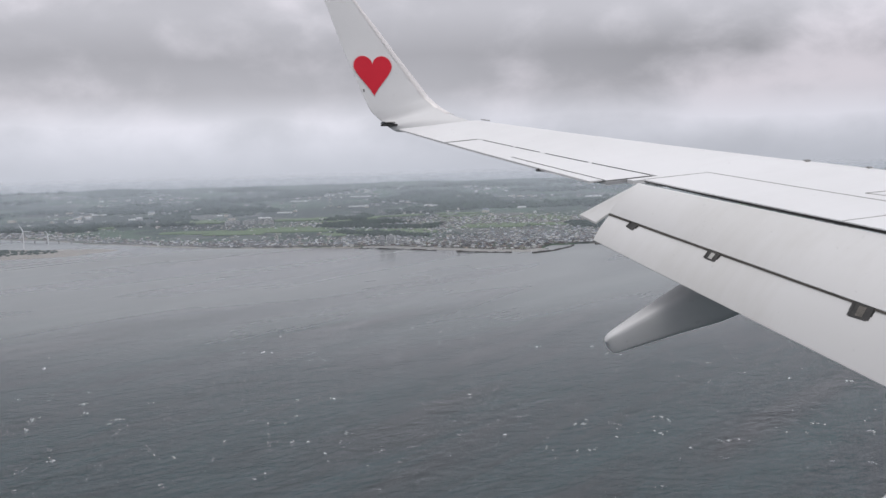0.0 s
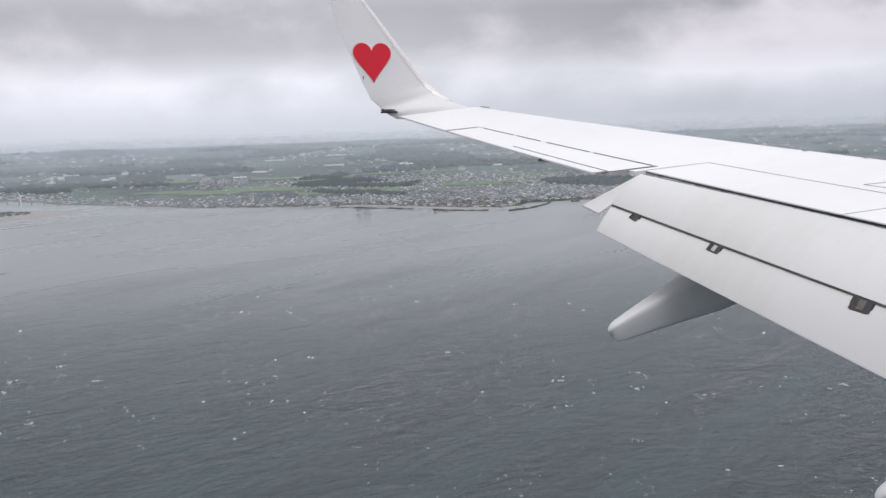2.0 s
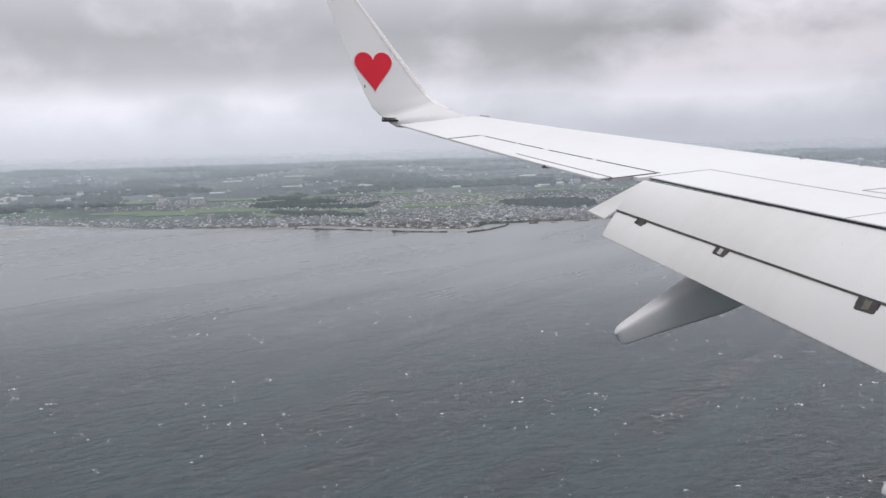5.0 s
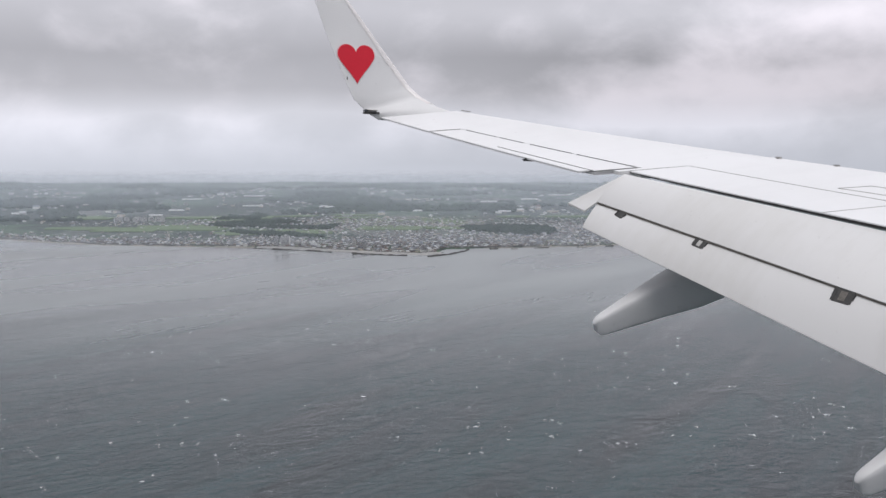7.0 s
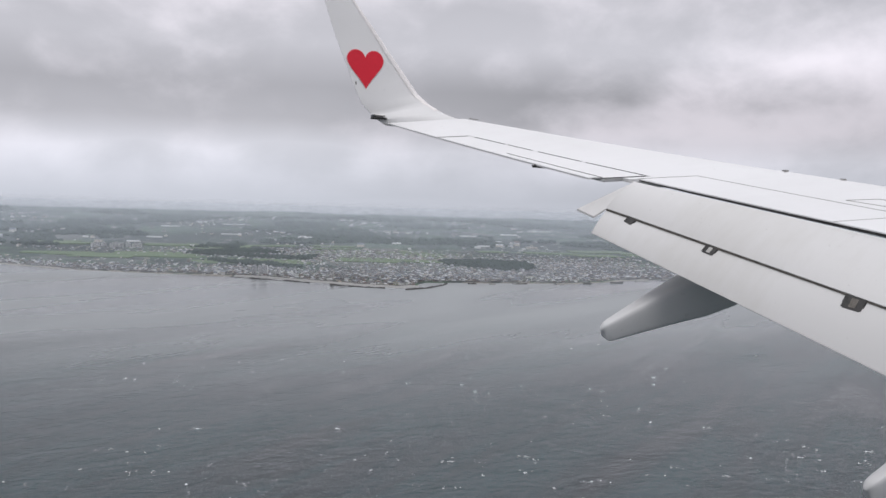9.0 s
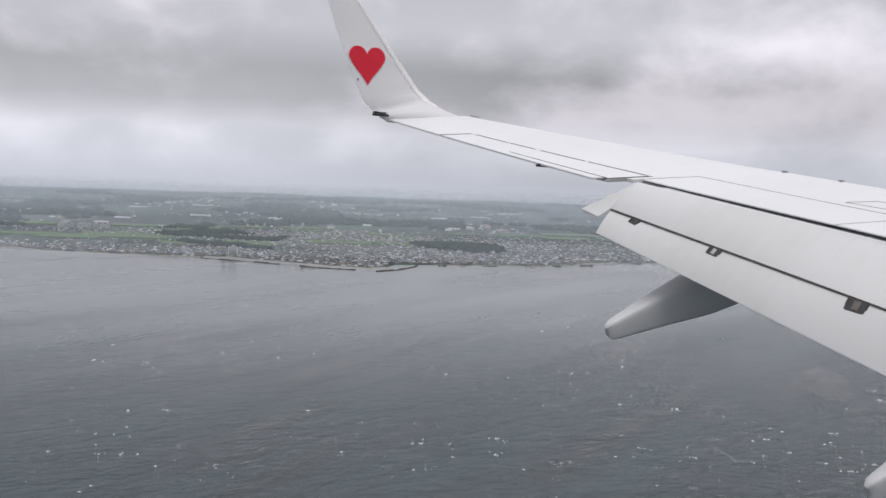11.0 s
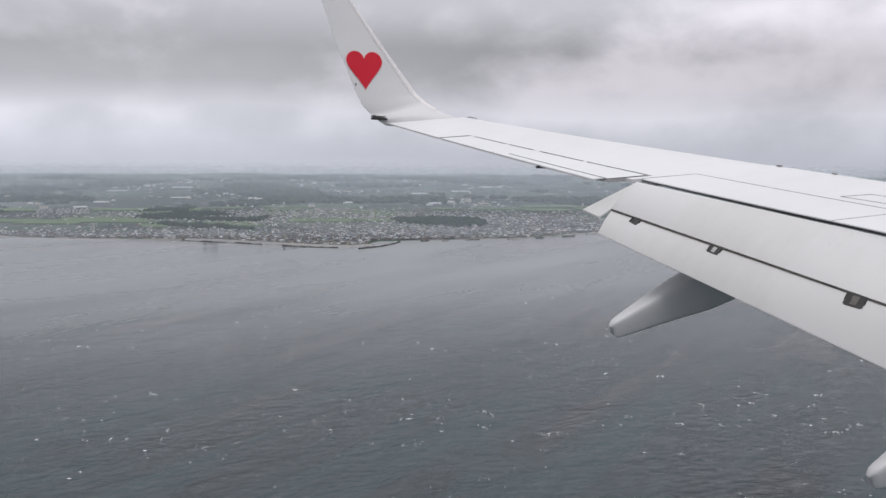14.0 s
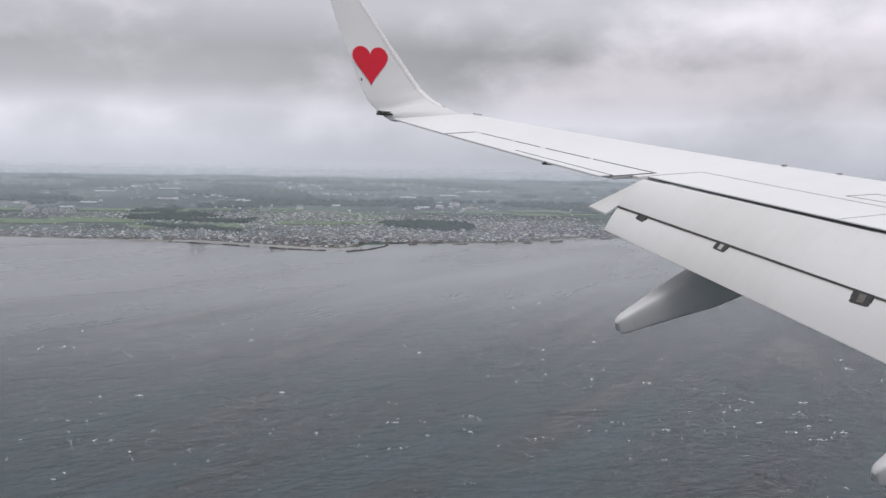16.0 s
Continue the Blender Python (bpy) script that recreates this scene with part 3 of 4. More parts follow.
def town(x, y):
    """How thickly built the land is, from 0 to 1."""
    d = y - coast_y(x)
    if d < 8:
        return 0.0
    v = 0.80 * math.exp(-((d - 30) / 95) ** 2)
    v += 1.0 * math.exp(-(((x - 500) / 210) ** 2) - ((d - 120) / 150) ** 2)
    v += 0.9 * math.exp(-(((x - 930) / 130) ** 2) - ((d - 330) / 150) ** 2)
    v += 0.7 * math.exp(-(((x - 520) / 300) ** 2) - ((d - 620) / 160) ** 2)
    v += 0.5 * math.exp(-(((x - 780) / 330) ** 2) - ((d - 150) / 110) ** 2)
    v += 0.35 * max(0.0, noise.noise((x / 240, y / 330, 8.8)) + 0.05)
    return v


def wooded(x, y):
    d = y - coast_y(x)
    if d < 40:
        return 0.0
    v = (1.5 + 1.8 * noise.noise((x / 26, y / 45, 9.1))) * math.exp(-(((x - 745) / 52) ** 2) - ((d - 340) / 110) ** 2)
    v += (1.4 + 1.5 * noise.noise((x / 24, y / 30, 5.7))) * math.exp(-(((x - 345) / 48) ** 2) - ((d - 330) / 42) ** 2)
    v += 0.8 * math.exp(-(((x - 420) / 110) ** 2) - ((d - 560) / 40) ** 2)
    v += 1.3 * max(0.0, noise.noise((x / 330, y / 480, 2.2)) + 0.3 * noise.noise((x / 90, y / 130, 6.2)) - 0.05)
    v -= 0.8 * math.exp(-(((x - 640) / 130) ** 2) - ((d - 600) / 110) ** 2)
    v -= 1.2 * math.exp(-(((x - 580) / 95) ** 2) - ((d - 230) / 190) ** 2) + 1.2 * math.exp(-(((x - 980) / 160) ** 2) - ((d - 200) / 190) ** 2)
    return v * min(1.0, max(0.0, (d - 60) / 200))


def house_mesh(w, d, h, wall, roof, flat):
    """Walls and a gabled or flat roof, as two meshes."""
    body = box_mesh("wall", (-w / 2, -d / 2, -1.5), (w / 2, d / 2, h), wall)
    if flat:
        top = box_mesh("roof", (-w / 2 - 0.1, -d / 2 - 0.1, h), (w / 2 + 0.1, d / 2 + 0.1, h + 0.25), roof)
    else:
        o, r = 0.3, 0.33 * d
        v = [(-w / 2 - o, -d / 2 - o, h), (w / 2 + o, -d / 2 - o, h), (w / 2 + o, d / 2 + o, h), (-w / 2 - o, d / 2 + o, h), (-w / 2 - o, 0, h + r), (w / 2 + o, 0, h + r)]
        top = mesh_from("roof", v, [(0, 1, 5, 4), (2, 3, 4, 5), (0, 4, 3), (1, 2, 5), (3, 2, 1, 0)], roof)
    return body, top


def house_windows(root, w, d, h):
    """Panes set in the seaward wall, each a part."""
    n = max(2, int(w / 1.1))
    pane = box_mesh("window", (-0.28, -0.04, h * 0.35), (0.28, 0.05, h * 0.75), M_PANE)
    for i in range(n):
        part("window", pane, root).matrix_basis = pose(-w / 2 + w * (i + 0.5) / n, -d / 2, 0)


def build_houses():
    kinds = []
    words = ("white house with dark tiled gable roof", "cream house with blue-grey gable roof", "grey house with red-brown gable roof", "brown-clad house with dark tiled roof", "white house with pale metal roof", "grey flat-roofed house near the shore", "white flat-roofed block near the shore")
    for (w, d, h, wa, ro, flat), label in zip(((4.0, 3.0, 1.5, 0, 0, False), (4.4, 3.1, 1.6, 1, 1, False), (3.9, 3.0, 1.5, 2, 2, False), (4.8, 3.3, 1.6, 3, 0, False), (5.6, 3.5, 1.5, 0, 3, False), (5.0, 3.8, 2.0, 2, 3, True), (6.5, 3.8, 2.6, 0, 3, True)), words):
        root = tagged(new("house"), label, "house", "houses of the coastal town")
        body, top = house_mesh(w, d, h, M_WALLS[wa], M_ROOFS[ro], flat)
        part("wall", body, root)
        part("roof", top, root)
        house_windows(root, w, d, h)
        kinds.append(root)
    spots = []
    tries = 0
    while len(spots) < 250 and tries < 20000:
        tries += 1
        x = rng.uniform(-40, 1000)
        y = coast_y(x) + rng.uniform(12, 95)
        if rng.random() < town(x, y) and all((x - a) ** 2 + (y - b) ** 2 > 56 for a, b in spots):
            spots.append((x, y))
    used = [False] * len(kinds)
    for x, y in spots:
        i = rng.choice((0, 1, 2, 2, 3, 3, 4, 5, 5, 6))
        m = pose(x, y, land_z(x, y), 0, 0, rng.choice((0, 0, 90)) + rng.gauss(-18, 9))
        if used[i]:
            copy_thing(kinds[i], m)
        else:
            kinds[i].matrix_basis, used[i] = m, True


def scatter_blocks(name, label, count, region, prob, size, walls, roofs, flat_share, seed, category="buildings"):
    """Far buildings, joined: small walls with gabled or flat roofs."""
    r = random.Random(seed)
    verts, faces, mats = [], [], []
    made = tries = 0
    while made < count and tries < count * 30:
        tries += 1
        x, y = region(r)
        if r.random() > prob(x, y):
            continue
        made += 1
        s = size(r)
        w, d, h = s * r.uniform(1.0, 1.9), s * r.uniform(0.8, 1.3), s * r.uniform(0.32, 0.58)
        a = radians(r.choice((0, 0, 90)) + r.gauss(-18, 10))
        z = land_z(x, y)
        ca, sa = math.cos(a), math.sin(a)

        def put(px, py, pz):
            verts.append((x + px * ca - py * sa, y + px * sa + py * ca, z + pz))
        k = len(verts)
        for pz in (-2, h):
            for px, py in ((-w / 2, -d / 2), (w / 2, -d / 2), (w / 2, d / 2), (-w / 2, d / 2)):
                put(px, py, pz)
        flat = r.random() < flat_share
        wall, roof = r.choice(walls), len(M_WALLS) + r.choice(roofs)
        faces += [(k, k + 1, k + 5, k + 4), (k + 1, k + 2, k + 6, k + 5), (k + 2, k + 3, k + 7, k + 6), (k + 3, k, k + 4, k + 7)]
        mats += [wall] * 4
        if flat:
            faces.append((k + 4, k + 5, k + 6, k + 7))
            mats.append(roof)
        else:
            put(-w / 2, 0, h + 0.32 * d)
            put(w / 2, 0, h + 0.32 * d)
            faces += [(k + 4, k + 5, k + 9, k + 8), (k + 6, k + 7, k + 8, k + 9), (k + 7, k + 4, k + 8), (k + 5, k + 6, k + 9)]
            mats += [roof, roof, wall, wall]
    me = mesh_from(name, verts, faces, M_WALLS[0])
    for m in M_WALLS[1:] + M_ROOFS:
        me.materials.append(m)
    me.polygons.foreach_set("material_index", mats[:len(me.polygons)])
    return tagged(new(name, me), label, category, kind="stuff")


def clump(verts, faces, x, y, z, w, h, r):
    """One uneven crown of leaves with a ragged outline."""
    k = len(verts)
    n = 6
    verts.append((x + r.uniform(-0.2, 0.2) * w, y, z + h * r.uniform(0.85, 1.1)))
    for ring, (rad, zz) in enumerate(((0.62, 0.78), (1.0, 0.38), (0.8, -0.1))):
        for i in range(n):
            a = 2 * math.pi * (i + 0.5 * ring) / n
            q = rad * w * r.uniform(0.65, 1.2) / 2
            verts.append((x + q * math.cos(a), y + q * math.sin(a), z + h * (zz + r.uniform(-0.12, 0.12))))
    for i in range(n):
        j = (i + 1) % n
        faces.append((k, k + 1 + i, k + 1 + j))
        for ring in (0, 1):
            a, b = k + 1 + ring * n, k + 1 + (ring + 1) * n
            faces.append((a + i, b + i, b + j, a + j))


def build_woods():
    for name, label, count, size, region, cut in (
            ("woodland", "dark green woodland clumps behind the town", 7000, (5, 9), lambda r: (r.uniform(-420, 1500), r.uniform(1450, 2350)), 0.28),
            ("far_woodland", "hazy distant woods across the plain", 6500, (12, 26), lambda r: (r.uniform(-1100, 3900), r.uniform(2250, 4900)), 0.22)):
        r = random.Random(len(label))
        verts, faces = [], []
        made = tries = 0
        while made < count and tries < 25 * count:
            tries += 1
            x, y = region(r)
            if math.hypot(x, y) > REACH - 60 or wooded(x, y) < cut + r.uniform(-0.08, 0.12):
                continue
            made += 1
            w = r.uniform(*size)
            clump(verts, faces, x, y, land_z(x, y), w, w * r.uniform(0.5, 0.8) * (1 if size[0] < 10 else 0.6), r)
        tagged(new(name, mesh_from(name, verts, faces, M_TREES)), label, "woods", kind="stuff")


def build_fields():
    r, lift = random.Random(12), 0.4
    for cx, cy, w, d, count in ((640, 2010, 300, 210, 14), (345, 1760, 130, 90, 6), (600, 1790, 150, 70, 5), (150, 1950, 220, 120, 7), (480, 2260, 500, 220, 10), (1150, 2150, 400, 250, 8), (-50, 2350, 300, 160, 6)):
        for _ in range(count):
            x, y = cx + r.uniform(-w, w) / 2, cy + r.uniform(-d, d) / 2
            a, b, tilt = r.uniform(26, 62), r.uniform(22, 50), radians(r.gauss(-15, 6))
            pts, n, m = [], 8, 6
            for j in range(m + 1):
                for i in range(n + 1):
                    px, py = a * (2 * i / n - 1), b * (2 * j / m - 1)
                    if i in (0, n) or j in (0, m):
                        px, py = px * r.uniform(0.93, 1.05), py * r.uniform(0.93, 1.05)
                    pts.append((x + px * math.cos(tilt) - py * math.sin(tilt), y + px * math.sin(tilt) + py * math.cos(tilt)))
            if min(q[1] - coast_y(q[0]) for q in pts) < 60:
                continue
            lift += 0.035
            verts = [(q[0], q[1], land_z(*q) + lift) for q in pts]
            faces = [(j * (n + 1) + i, j * (n + 1) + i + 1, (j + 1) * (n + 1) + i + 1, (j + 1) * (n + 1) + i) for j in range(m) for i in range(n)]
            # a low bank all round
            rim = [i for i in range(n + 1)] + [j * (n + 1) + n for j in range(1, m + 1)] + [m * (n + 1) + i for i in range(n - 1, -1, -1)] + [j * (n + 1) for j in range(m - 1, 0, -1)]
            k = len(verts)
            verts += [(verts[i][0], verts[i][1], verts[i][2] - 2.5) for i in rim]
            faces += [(rim[i], k + i, k + (i + 1) % len(rim), rim[(i + 1) % len(rim)]) for i in range(len(rim))]
            me = mesh_from("field", verts, faces, M_FIELD)
            tagged(new("field", me), "flat green paddy field behind the coastal town", "field", "paddy fields")


def ribbon(name, line, width, z0, z1, mat, jag=0.0, seed=1):
    """A bank along a line of points: sloping sides and an uneven crest."""
    r = random.Random(seed)
    rings = []
    for i, p in enumerate(line):
        a, b = Vector(line[max(i - 1, 0)]), Vector(line[min(i + 1, len(line) - 1)])
        side = (b - a).normalized()
        side = Vector((-side.y, side.x)) * width / 2
        j = 1 + r.uniform(-jag, jag)
        rings.append([Vector((p[0] + side.x * f * j, p[1] + side.y * f * j, lerp(z0, z1, g * j))) for f, g in ((-1, 0), (-0.45, 1), (0.45, 1), (1, 0))])
    return mesh_from(name, *loft(rings), mat)


def between(points, step):
    out = []
    for (xa, ya), (xb, yb) in zip(points, points[1:]):
        n = max(1, int(math.hypot(xb - xa, yb - ya) / step))
        out += [(lerp(xa, xb, i / n), lerp(ya, yb, i / n)) for i in range(n)]
    return out + [points[-1]]


def build_shore():
    for a, b, wide in ((-480, 275, 8), (560, 1500, 6)):
        beach = [(x, coast_y(x) + 3) for x in range(a, b, 9)]
        tagged(new("beach", ribbon("beach", beach, wide, -0.6, 0.8, M_SAND, 0.45, 3)), "thin strip of grey sandy beach", "beach", kind="structure")
    road = [(x, coast_y(x) + 17) for x in range(-100, 1300, 14)]
    tagged(new("road", ribbon("road", road, 5, 0.2, 2.1, M_ROAD, 0.0, 3)), "grey coast road behind the beach", "road", kind="structure")
    tagged(new("harbour_wall", ribbon("harbour_wall", between([(262, 1450), (290, 1418), (322, 1380), (346, 1350)], 6), 3, -1, 1.1, M_ROCK, 0.35, 4)), "long dark harbour wall along the shore", "breakwater", "breakwaters")
    tagged(new("harbour_wall", ribbon("harbour_wall", between([(366, 1322), (392, 1284), (420, 1262)], 6), 3, -1, 1.2, M_ROCK, 0.35, 6)), "short dark harbour wall before the town", "breakwater", "breakwaters")
    tagged(new("harbour_wall", ribbon("harbour_wall", between([(440, 1240), (478, 1264), (516, 1308), (532, 1336)], 6), 4, -1, 1.5, M_ROCK, 0.2, 5)), "dark rubble mole curving to the shore", "breakwater", "breakwaters")
    quay = [(x, coast_y(x) + 8) for x in range(272, 474, 6)]
    tagged(new("quay", ribbon("quay", quay, 22, -0.8, 1.55, M_CONCRETE, 0.12, 8)), "worn grey concrete quay before the town", "quay", kind="structure")
    r = random.Random(3)
    x = 560
    while x < 1150:
        n = r.uniform(8, 24)
        y = coast_y(x + n / 2) - r.uniform(12, 20)
        tagged(new("breakwater", ribbon("breakwater", between([(x, y), (x + n, y + r.uniform(-3, 3))], 3), 5, -1, r.uniform(1.2, 2.0), M_ROCK if r.random() < 0.75 else M_CONCRETE, 0.3, int(x))), "short detached rock breakwater off the beach", "breakwater", "breakwaters")
        x += n + r.uniform(14, 45)


def build_spit():
    """A low sand spit with grass at the river's mouth."""
    verts, faces = [], []
    n = 40
    for ring, (f, z) in enumerate(((1.0, -0.5), (0.93, 0.8), (0.6, 1.6), (0.0, 1.8))):
        for i in range(n):
            a = 2 * math.pi * i / n
            q = 1 + 0.22 * noise.noise((math.cos(a) * 1.7, math.sin(a) * 1.7, 2.0))
            verts.append((-262 + 190 * f * q * math.cos(a), 1650 + 105 * f * q * math.sin(a) - 0.2 * 190 * f * math.cos(a), z))
    for k in range(3):
        for i in range(n):
            j = (i + 1) % n
            faces.append((k * n + i, k * n + j, (k + 1) * n + j, (k + 1) * n + i))
    tagged(new("sand_spit", mesh_from("sand_spit", verts, faces, M_SAND, True)), "low sandy spit at a river mouth", "spit", kind="structure")
    r = random.Random(5)
    verts, faces = [], []
    for _ in range(420):
        a, q = r.uniform(0, 2 * math.pi), math.sqrt(r.random()) * 0.72
        x, y = -275 + 180 * q * math.cos(a), 1655 + 95 * q * math.sin(a) - 0.2 * 180 * q * math.cos(a)
        clump(verts, faces, x, y, 1.4, r.uniform(4, 9), r.uniform(1.2, 2.6), r)
    tagged(new("spit_scrub", mesh_from("spit_scrub", verts, faces, M_TREES)), "dark low scrub on the sand spit", "scrub", kind="stuff")


def build_turbine(x, y, tall):
    root = tagged(new("wind_turbine"), "white three-bladed wind turbine near the shore", "wind turbine", "wind turbines")
    root.matrix_basis = pose(x, y, 1.2, 0, 0, 20)
    n = 12
    part("tower", mesh_from("tower", *loft([[(q * math.cos(2 * math.pi * i / n), q * math.sin(2 * math.pi * i / n), z) for i in range(n)] for q, z in ((0.9, -1.5), (0.8, tall * 0.4), (0.55, tall))]), M_PALE_PAINT, True), root)
    part("nacelle", box_mesh("nacelle", (-0.7, -1.6, tall - 0.3), (0.7, 1.2, tall + 1.1), M_PALE_PAINT, 0.2), root)
    for k in range(3):
        a = radians(90 + 120 * k)
        blade = part("blade", mesh_from("blade", *loft([[(px * w, -1.7 + py * 0.12, z) for px, py in ((-1, 0), (0, 1), (1, 0), (0, -1))] for w, z in ((0.35, 0), (0.75, tall * 0.1), (0.35, tall * 0.36), (0.08, tall * 0.55))]), M_PALE_PAINT, True), root)
        blade.matrix_basis = pose(0, 0, tall + 0.4, 0, math.degrees(a), 0)


def build_bridge():
    a, b = Vector((-300, 1990, 0)), Vector((-112, 1806, 0))
    root = tagged(new("road_bridge"), "long low concrete bridge across the river mouth", "bridge")
    d = (b - a).normalized()
    side = Vector((-d.y, d.x, 0)) * 3
    ring = lambda p, lo, hi: [p - side + Vector((0, 0, lo)), p + side + Vector((0, 0, lo)), p + side + Vector((0, 0, hi)), p - side + Vector((0, 0, hi))]
    part("deck", mesh_from("deck", *loft([ring(a.lerp(b, i / 12), 4.4, 5.2) for i in range(13)]), M_CONCRETE), root)
    for s in (-1, 1):
        part("parapet", mesh_from("parapet", *loft([[q + side * 0.92 * s for q in (p + d * 0 + Vector((-0.15, 0, 5.2)), p + Vector((0.15, 0, 5.2)), p + Vector((0.15, 0, 5.7)), p + Vector((-0.15, 0, 5.7)))] for p in (a, b)]), M_CONCRETE), root)
    for i in range(9):
        p = a.lerp(b, (i + 0.5) / 9)
        part("pier", box_mesh("pier", (p.x - 0.8, p.y - 1.4, -2), (p.x + 0.8, p.y + 1.4, 4.5), M_CONCRETE, 0.2), root)


def build_tower_block(x, y, w, d, floors, wall, label, turn=-20, storey=1.25):
    """A slab block with a balcony band and a row of panes on every storey."""
    root = tagged(new("apartment_block"), label, "apartment block", "apartment blocks")
    root.matrix_basis = pose(x, y, land_z(x, y), 0, 0, turn)
    h = floors * storey
    part("wall", box_mesh("wall", (-w / 2, -d / 2, -2), (w / 2, d / 2, h), wall), root)
    part("roof", box_mesh("roof", (-w / 2 - 0.15, -d / 2 - 0.15, h), (w / 2 + 0.15, d / 2 + 0.15, h + 0.4), M_CONCRETE), root)
    part("roof_house", box_mesh("roof_house", (-w * 0.12, -d * 0.3, h + 0.4), (w * 0.15, d * 0.3, h + 1.8), wall), root)
    for f in range(floors):
        z = f * storey
        part("balcony", box_mesh("balcony", (-w * 0.46, -d / 2 - 0.5, z + 0.2), (w * 0.46, -d / 2 - 0.02, z + 0.55), M_WALLS[0]), root)
        part("window", box_mesh("window", (-w * 0.44, -d / 2 - 0.06, z + 0.6), (w * 0.44, -d / 2 + 0.05, z + 1.08), M_PANE), root)


def build_blocks():
    build_tower_block(298, 1468, 6, 6, 10, M_WALLS[2], "grey ten-storey seafront apartment block")
    build_tower_block(310, 1466, 12, 6, 11, M_WALLS[0], "white eleven-storey seafront hotel block")
    build_tower_block(328, 1470, 13, 6, 4, M_WALLS[0], "white four-storey seafront block")
    build_tower_block(400, 1382, 8, 6, 8, M_WALLS[2], "grey eight-storey block in the town")
    build_tower_block(388, 1392, 4, 5, 9, M_WALLS[1], "cream nine-storey tower in the town")
    build_tower_block(170, 1650, 4, 5, 7, M_WALLS[1], "cream seven-storey block behind the beach")
    build_tower_block(700, 1460, 16, 10, 2, M_WALLS[0], "wide white hall behind the beach")
    r = random.Random(9)
    for i in range(9):
        build_tower_block(130 + i * 11 + r.uniform(-2, 2), 2230 + r.uniform(-30, 30), 9, 5, 5, M_WALLS[0], "white five-storey block of an inland estate", 10, 1.6)


def build_greenhouses():
    """Long pale sheds that catch the light across the plain."""
    r = random.Random(31)
    spots = [(820, 3080, 95), (930, 3120, 60), (700, 2780, 40), (520, 2900, 45), (300, 2700, 38), (230, 2480, 30), (1250, 2950, 70), (1420, 3050, 55), (1180, 2620, 40), (60, 2850, 50), (-160, 2950, 42), (-330, 3150, 60), (1650, 3300, 80), (420, 3350, 60), (640, 3500, 70), (1050, 2400, 30), (860, 2520, 34), (-60, 2620, 30)]
    for x, y, n in spots:
        d, h = r.uniform(5, 9), r.uniform(0.6, 1.3)
        root = tagged(new("greenhouse"), "long low pale shed among distant fields", "shed", "sheds across the plain")
        root.matrix_basis = pose(x, y, land_z(x, y) + 1.5, 0, 0, r.gauss(-14, 5))
        part("wall", box_mesh("wall", (-n / 2, -d / 2, -6), (n / 2, d / 2, h), M_WALLS[0]), root)
        v = [(-n / 2, -d / 2 - 0.3, h), (n / 2, -d / 2 - 0.3, h), (n / 2, d / 2 + 0.3, h), (-n / 2, d / 2 + 0.3, h), (-n / 2, 0, h + 1.0), (n / 2, 0, h + 1.0)]
        part("roof", mesh_from("roof", v, [(0, 1, 5, 4), (2, 3, 4, 5), (0, 4, 3), (1, 2, 5), (3, 2, 1, 0)], M_PALE_PAINT), root)


def build_foam():
    """Whitecaps: short bright crests with a raised lip, alone and in broken rows."""
    r = random.Random(21)
    verts, faces = [], []

    def crest(cx, cy, ln, wd, lip, turn):
        n, k = 6, len(verts)
        bow, ragged = r.uniform(-0.35, 0.55) * ln, r.uniform(0.3, 1.0)
        for i in range(n):
            f = i / (n - 1) * 2 - 1
            half = wd * (1 - 0.95 * f * f) * r.uniform(1 - 0.7 * ragged, 1)
            rise = lip * (1 - 0.9 * f * f) * r.uniform(0.3, 1)
            for sgn, z in ((-1, 0.0), (0.2, rise), (1, 0.01)):
                px, py = f * ln, sgn * half + bow * (1 - f * f) + r.gauss(0, 0.15) * wd
                verts.append((cx + px * math.cos(turn) - py * math.sin(turn), cy + px * math.sin(turn) + py * math.cos(turn), z + 0.01))
        for i in range(n - 1):
            for j in (0, 1):
                c = k + 3 * i + j
                faces.append((c, c + 3, c + 4, c + 1))

    made = 0
    while made < 1150:
        rr = 235 + 520 * r.random() ** 1.35
        az = radians(r.uniform(-14, 52))
        x, y = rr * math.sin(az), rr * math.cos(az)
        if y > coast_y(x) - 120 or noise.noise((x / 60, y / 100, 3.0)) < r.uniform(-0.5, 0.4):
            continue
        made += 1
        turn = -az + r.gauss(0.05, 0.25)
        size = r.choice((0.13, 0.15, 0.17, 0.2, 0.24, 0.3, 0.42, 0.8)) * r.uniform(0.7, 1.15)
        crest(x, y, size * r.uniform(0.8, 1.5), 0.20 * size + 0.035, 0.06 * size + 0.01, turn)
        if r.random() < 0.4:
            for _ in range(r.choice((1, 2, 3, 5))):
                crest(x + r.gauss(0, 1.6), y + r.gauss(0, 2.4), size * r.uniform(0.3, 0.9), 0.20 * size + 0.02, 0.05 * size + 0.01, turn + r.gauss(0, 0.3))
    tagged(new("whitecaps", mesh_from("whitecaps", verts, faces, M_FOAM)), "small white foam crests scattered on the sea", "whitecaps", kind="stuff")


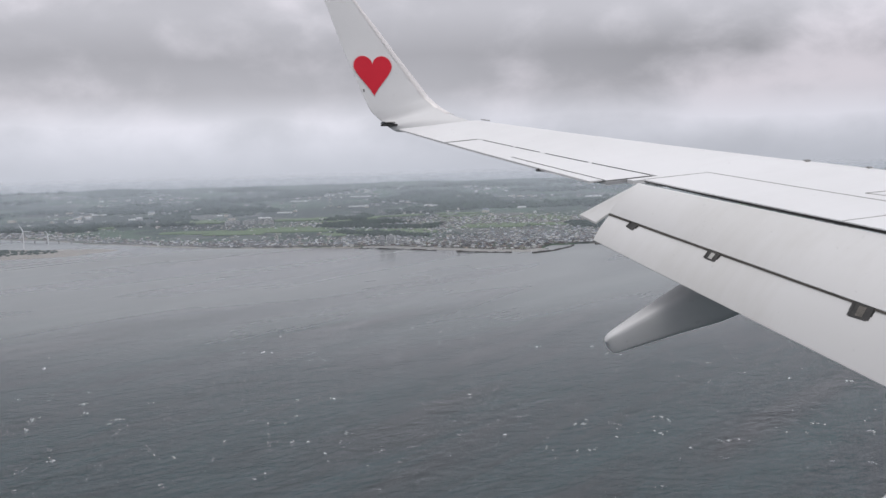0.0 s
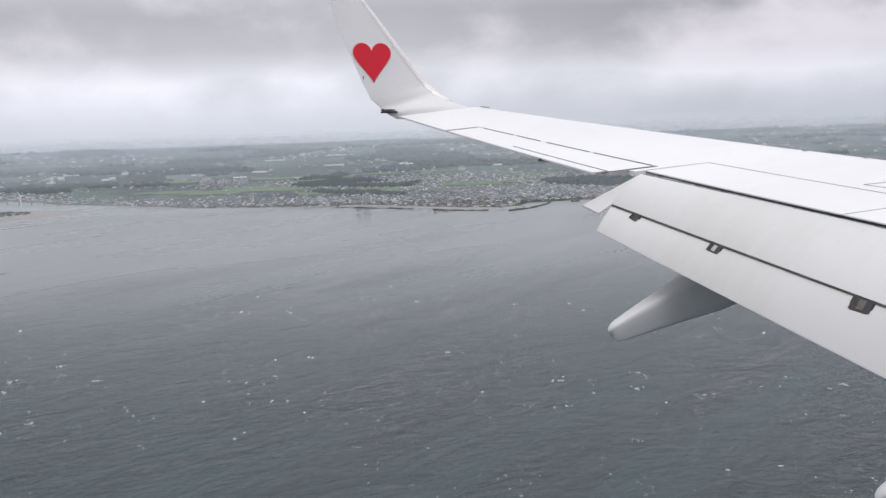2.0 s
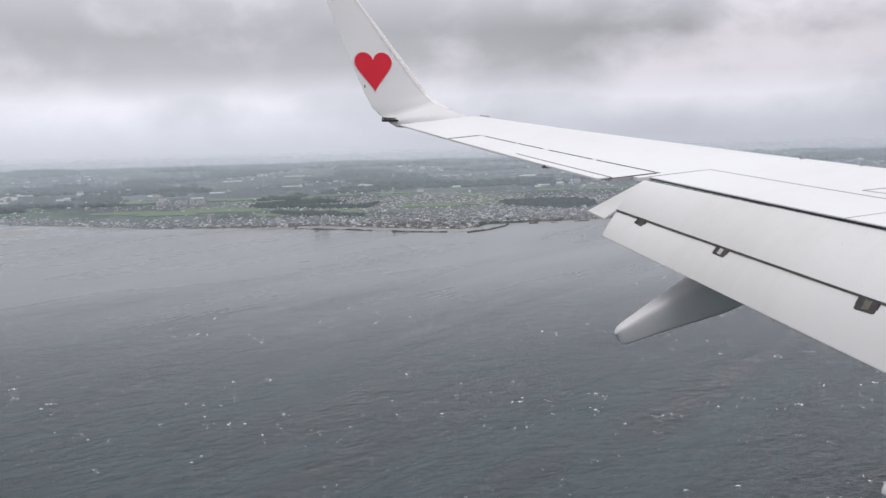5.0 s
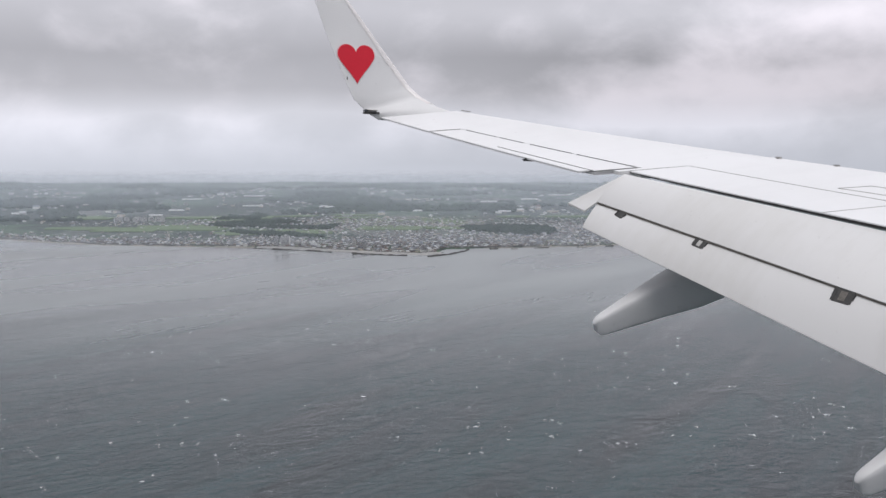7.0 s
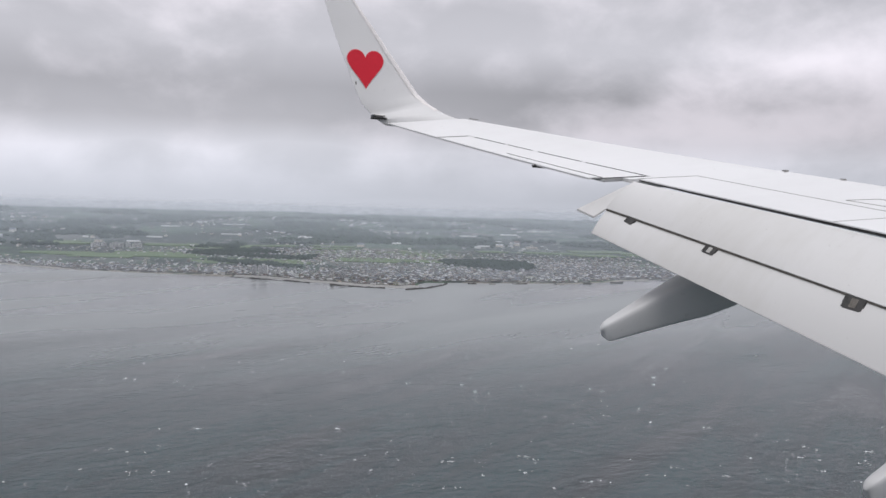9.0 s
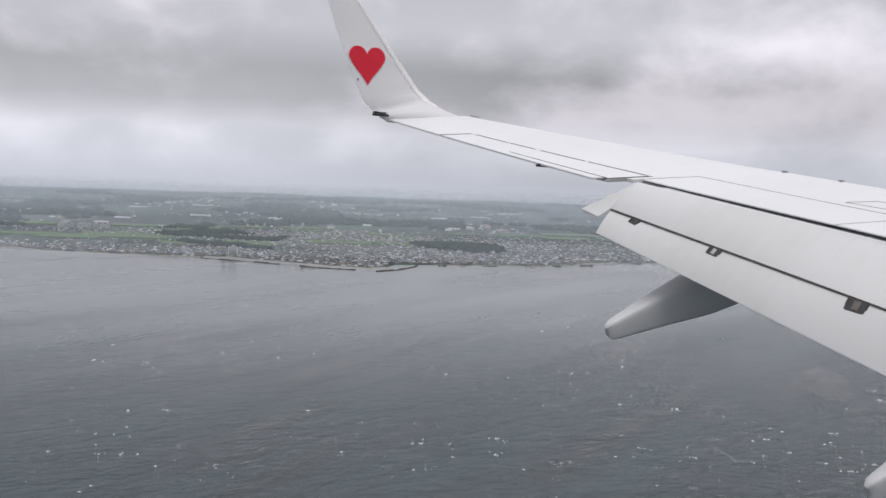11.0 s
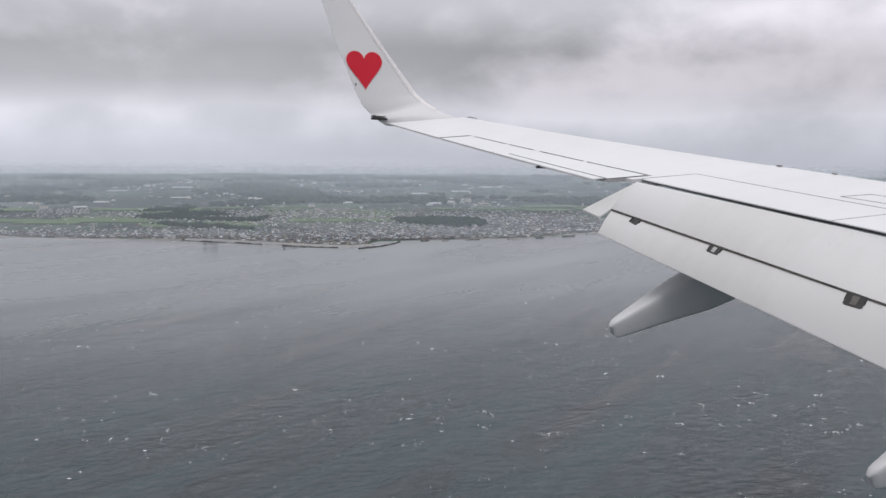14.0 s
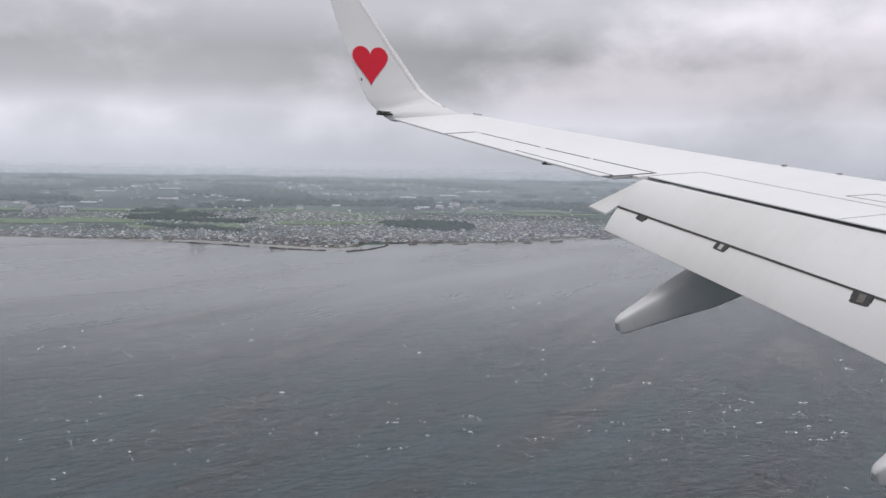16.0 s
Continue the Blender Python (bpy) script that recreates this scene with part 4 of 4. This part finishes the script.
def haze_nodes(seed, amount, foot, full, fade, top, far):
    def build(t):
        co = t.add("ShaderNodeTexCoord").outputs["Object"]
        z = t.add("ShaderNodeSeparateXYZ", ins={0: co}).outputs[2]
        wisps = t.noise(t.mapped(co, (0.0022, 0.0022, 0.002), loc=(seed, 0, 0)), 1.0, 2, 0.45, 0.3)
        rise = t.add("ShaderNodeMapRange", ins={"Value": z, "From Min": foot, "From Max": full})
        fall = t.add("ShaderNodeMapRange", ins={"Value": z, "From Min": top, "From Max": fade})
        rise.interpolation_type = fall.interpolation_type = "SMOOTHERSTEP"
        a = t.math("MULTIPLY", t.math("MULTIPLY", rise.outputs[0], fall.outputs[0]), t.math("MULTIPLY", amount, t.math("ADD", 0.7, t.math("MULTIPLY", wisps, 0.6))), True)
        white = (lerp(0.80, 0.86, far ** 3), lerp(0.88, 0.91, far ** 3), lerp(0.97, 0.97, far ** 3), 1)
        film = t.add("ShaderNodeMixShader", ins={0: 0.52})
        t.t.links.new(t.add("ShaderNodeBsdfDiffuse", ins={"Color": white}).outputs[0], film.inputs[1])
        t.t.links.new(t.add("ShaderNodeBsdfTranslucent", ins={"Color": white}).outputs[0], film.inputs[2])
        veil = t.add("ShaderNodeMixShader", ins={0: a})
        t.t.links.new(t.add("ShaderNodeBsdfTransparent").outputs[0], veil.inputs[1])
        t.t.links.new(film.outputs[0], veil.inputs[2])
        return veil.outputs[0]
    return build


def build_haze():
    """Thin see-through sheets that stand in for distance haze over the coast, one behind the other."""
    haze_rows = ((1400, 0.19, 0, 20), (2200, 0.20, 1, 22), (2900, 0.20, 3, 26), (3450, 0.20, 7, 32), (3950, 0.205, 13, 38), (4350, 0.205, 21, 44), (4680, 0.205, 28, 48))
    for i, (r, amount, foot, full) in enumerate(haze_rows):
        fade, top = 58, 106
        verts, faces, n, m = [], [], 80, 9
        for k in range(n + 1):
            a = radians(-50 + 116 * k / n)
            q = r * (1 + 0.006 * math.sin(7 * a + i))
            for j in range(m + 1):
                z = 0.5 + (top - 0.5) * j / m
                # each sheet leans inland as it rises, to catch more sky
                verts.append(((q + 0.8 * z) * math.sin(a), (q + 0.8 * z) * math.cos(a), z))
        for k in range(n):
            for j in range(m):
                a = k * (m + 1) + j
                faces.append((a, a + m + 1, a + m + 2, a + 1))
        ob = new("mist_bank", mesh_from("mist_bank", verts, faces, material("sea_mist", haze_nodes(3.7 * i, amount, foot, full, fade, top, min(1.0, r / 4800))), True))
        tagged(ob, "thin see-through sheet standing in for haze over the coast", "haze", kind="stuff")


build_houses()
scatter_blocks("town_houses", "dense small houses with grey and dark roofs", 10500, lambda r: (r.uniform(-350, 1350), r.uniform(1300, 2250)), lambda x, y: town(x, y) if y - coast_y(x) > 14 else 0, lambda r: r.uniform(1.9, 3.4), (0, 1, 2, 2, 2, 3), (0, 0, 0, 0, 0, 0, 1, 1, 2, 3, 3), 0.3, 4)
scatter_blocks("far_buildings", "scattered distant houses, barns and greenhouses", 1300, lambda r: (r.uniform(-900, 3300), r.uniform(2200, 4500)), lambda x, y: 0.12 + max(0, 1.6 * noise.noise((x / 260, y / 420, 8.8))), lambda r: r.choice((4, 5, 5, 6, 7, 10)), (0, 1, 2, 2), (3, 0, 1, 2), 0.6, 6)
build_woods()
build_fields()
build_shore()
build_spit()
build_turbine(-205, 1742, 26)
build_turbine(-178, 1830, 15)
build_bridge()
build_blocks()
build_greenhouses()
build_foam()
build_haze()
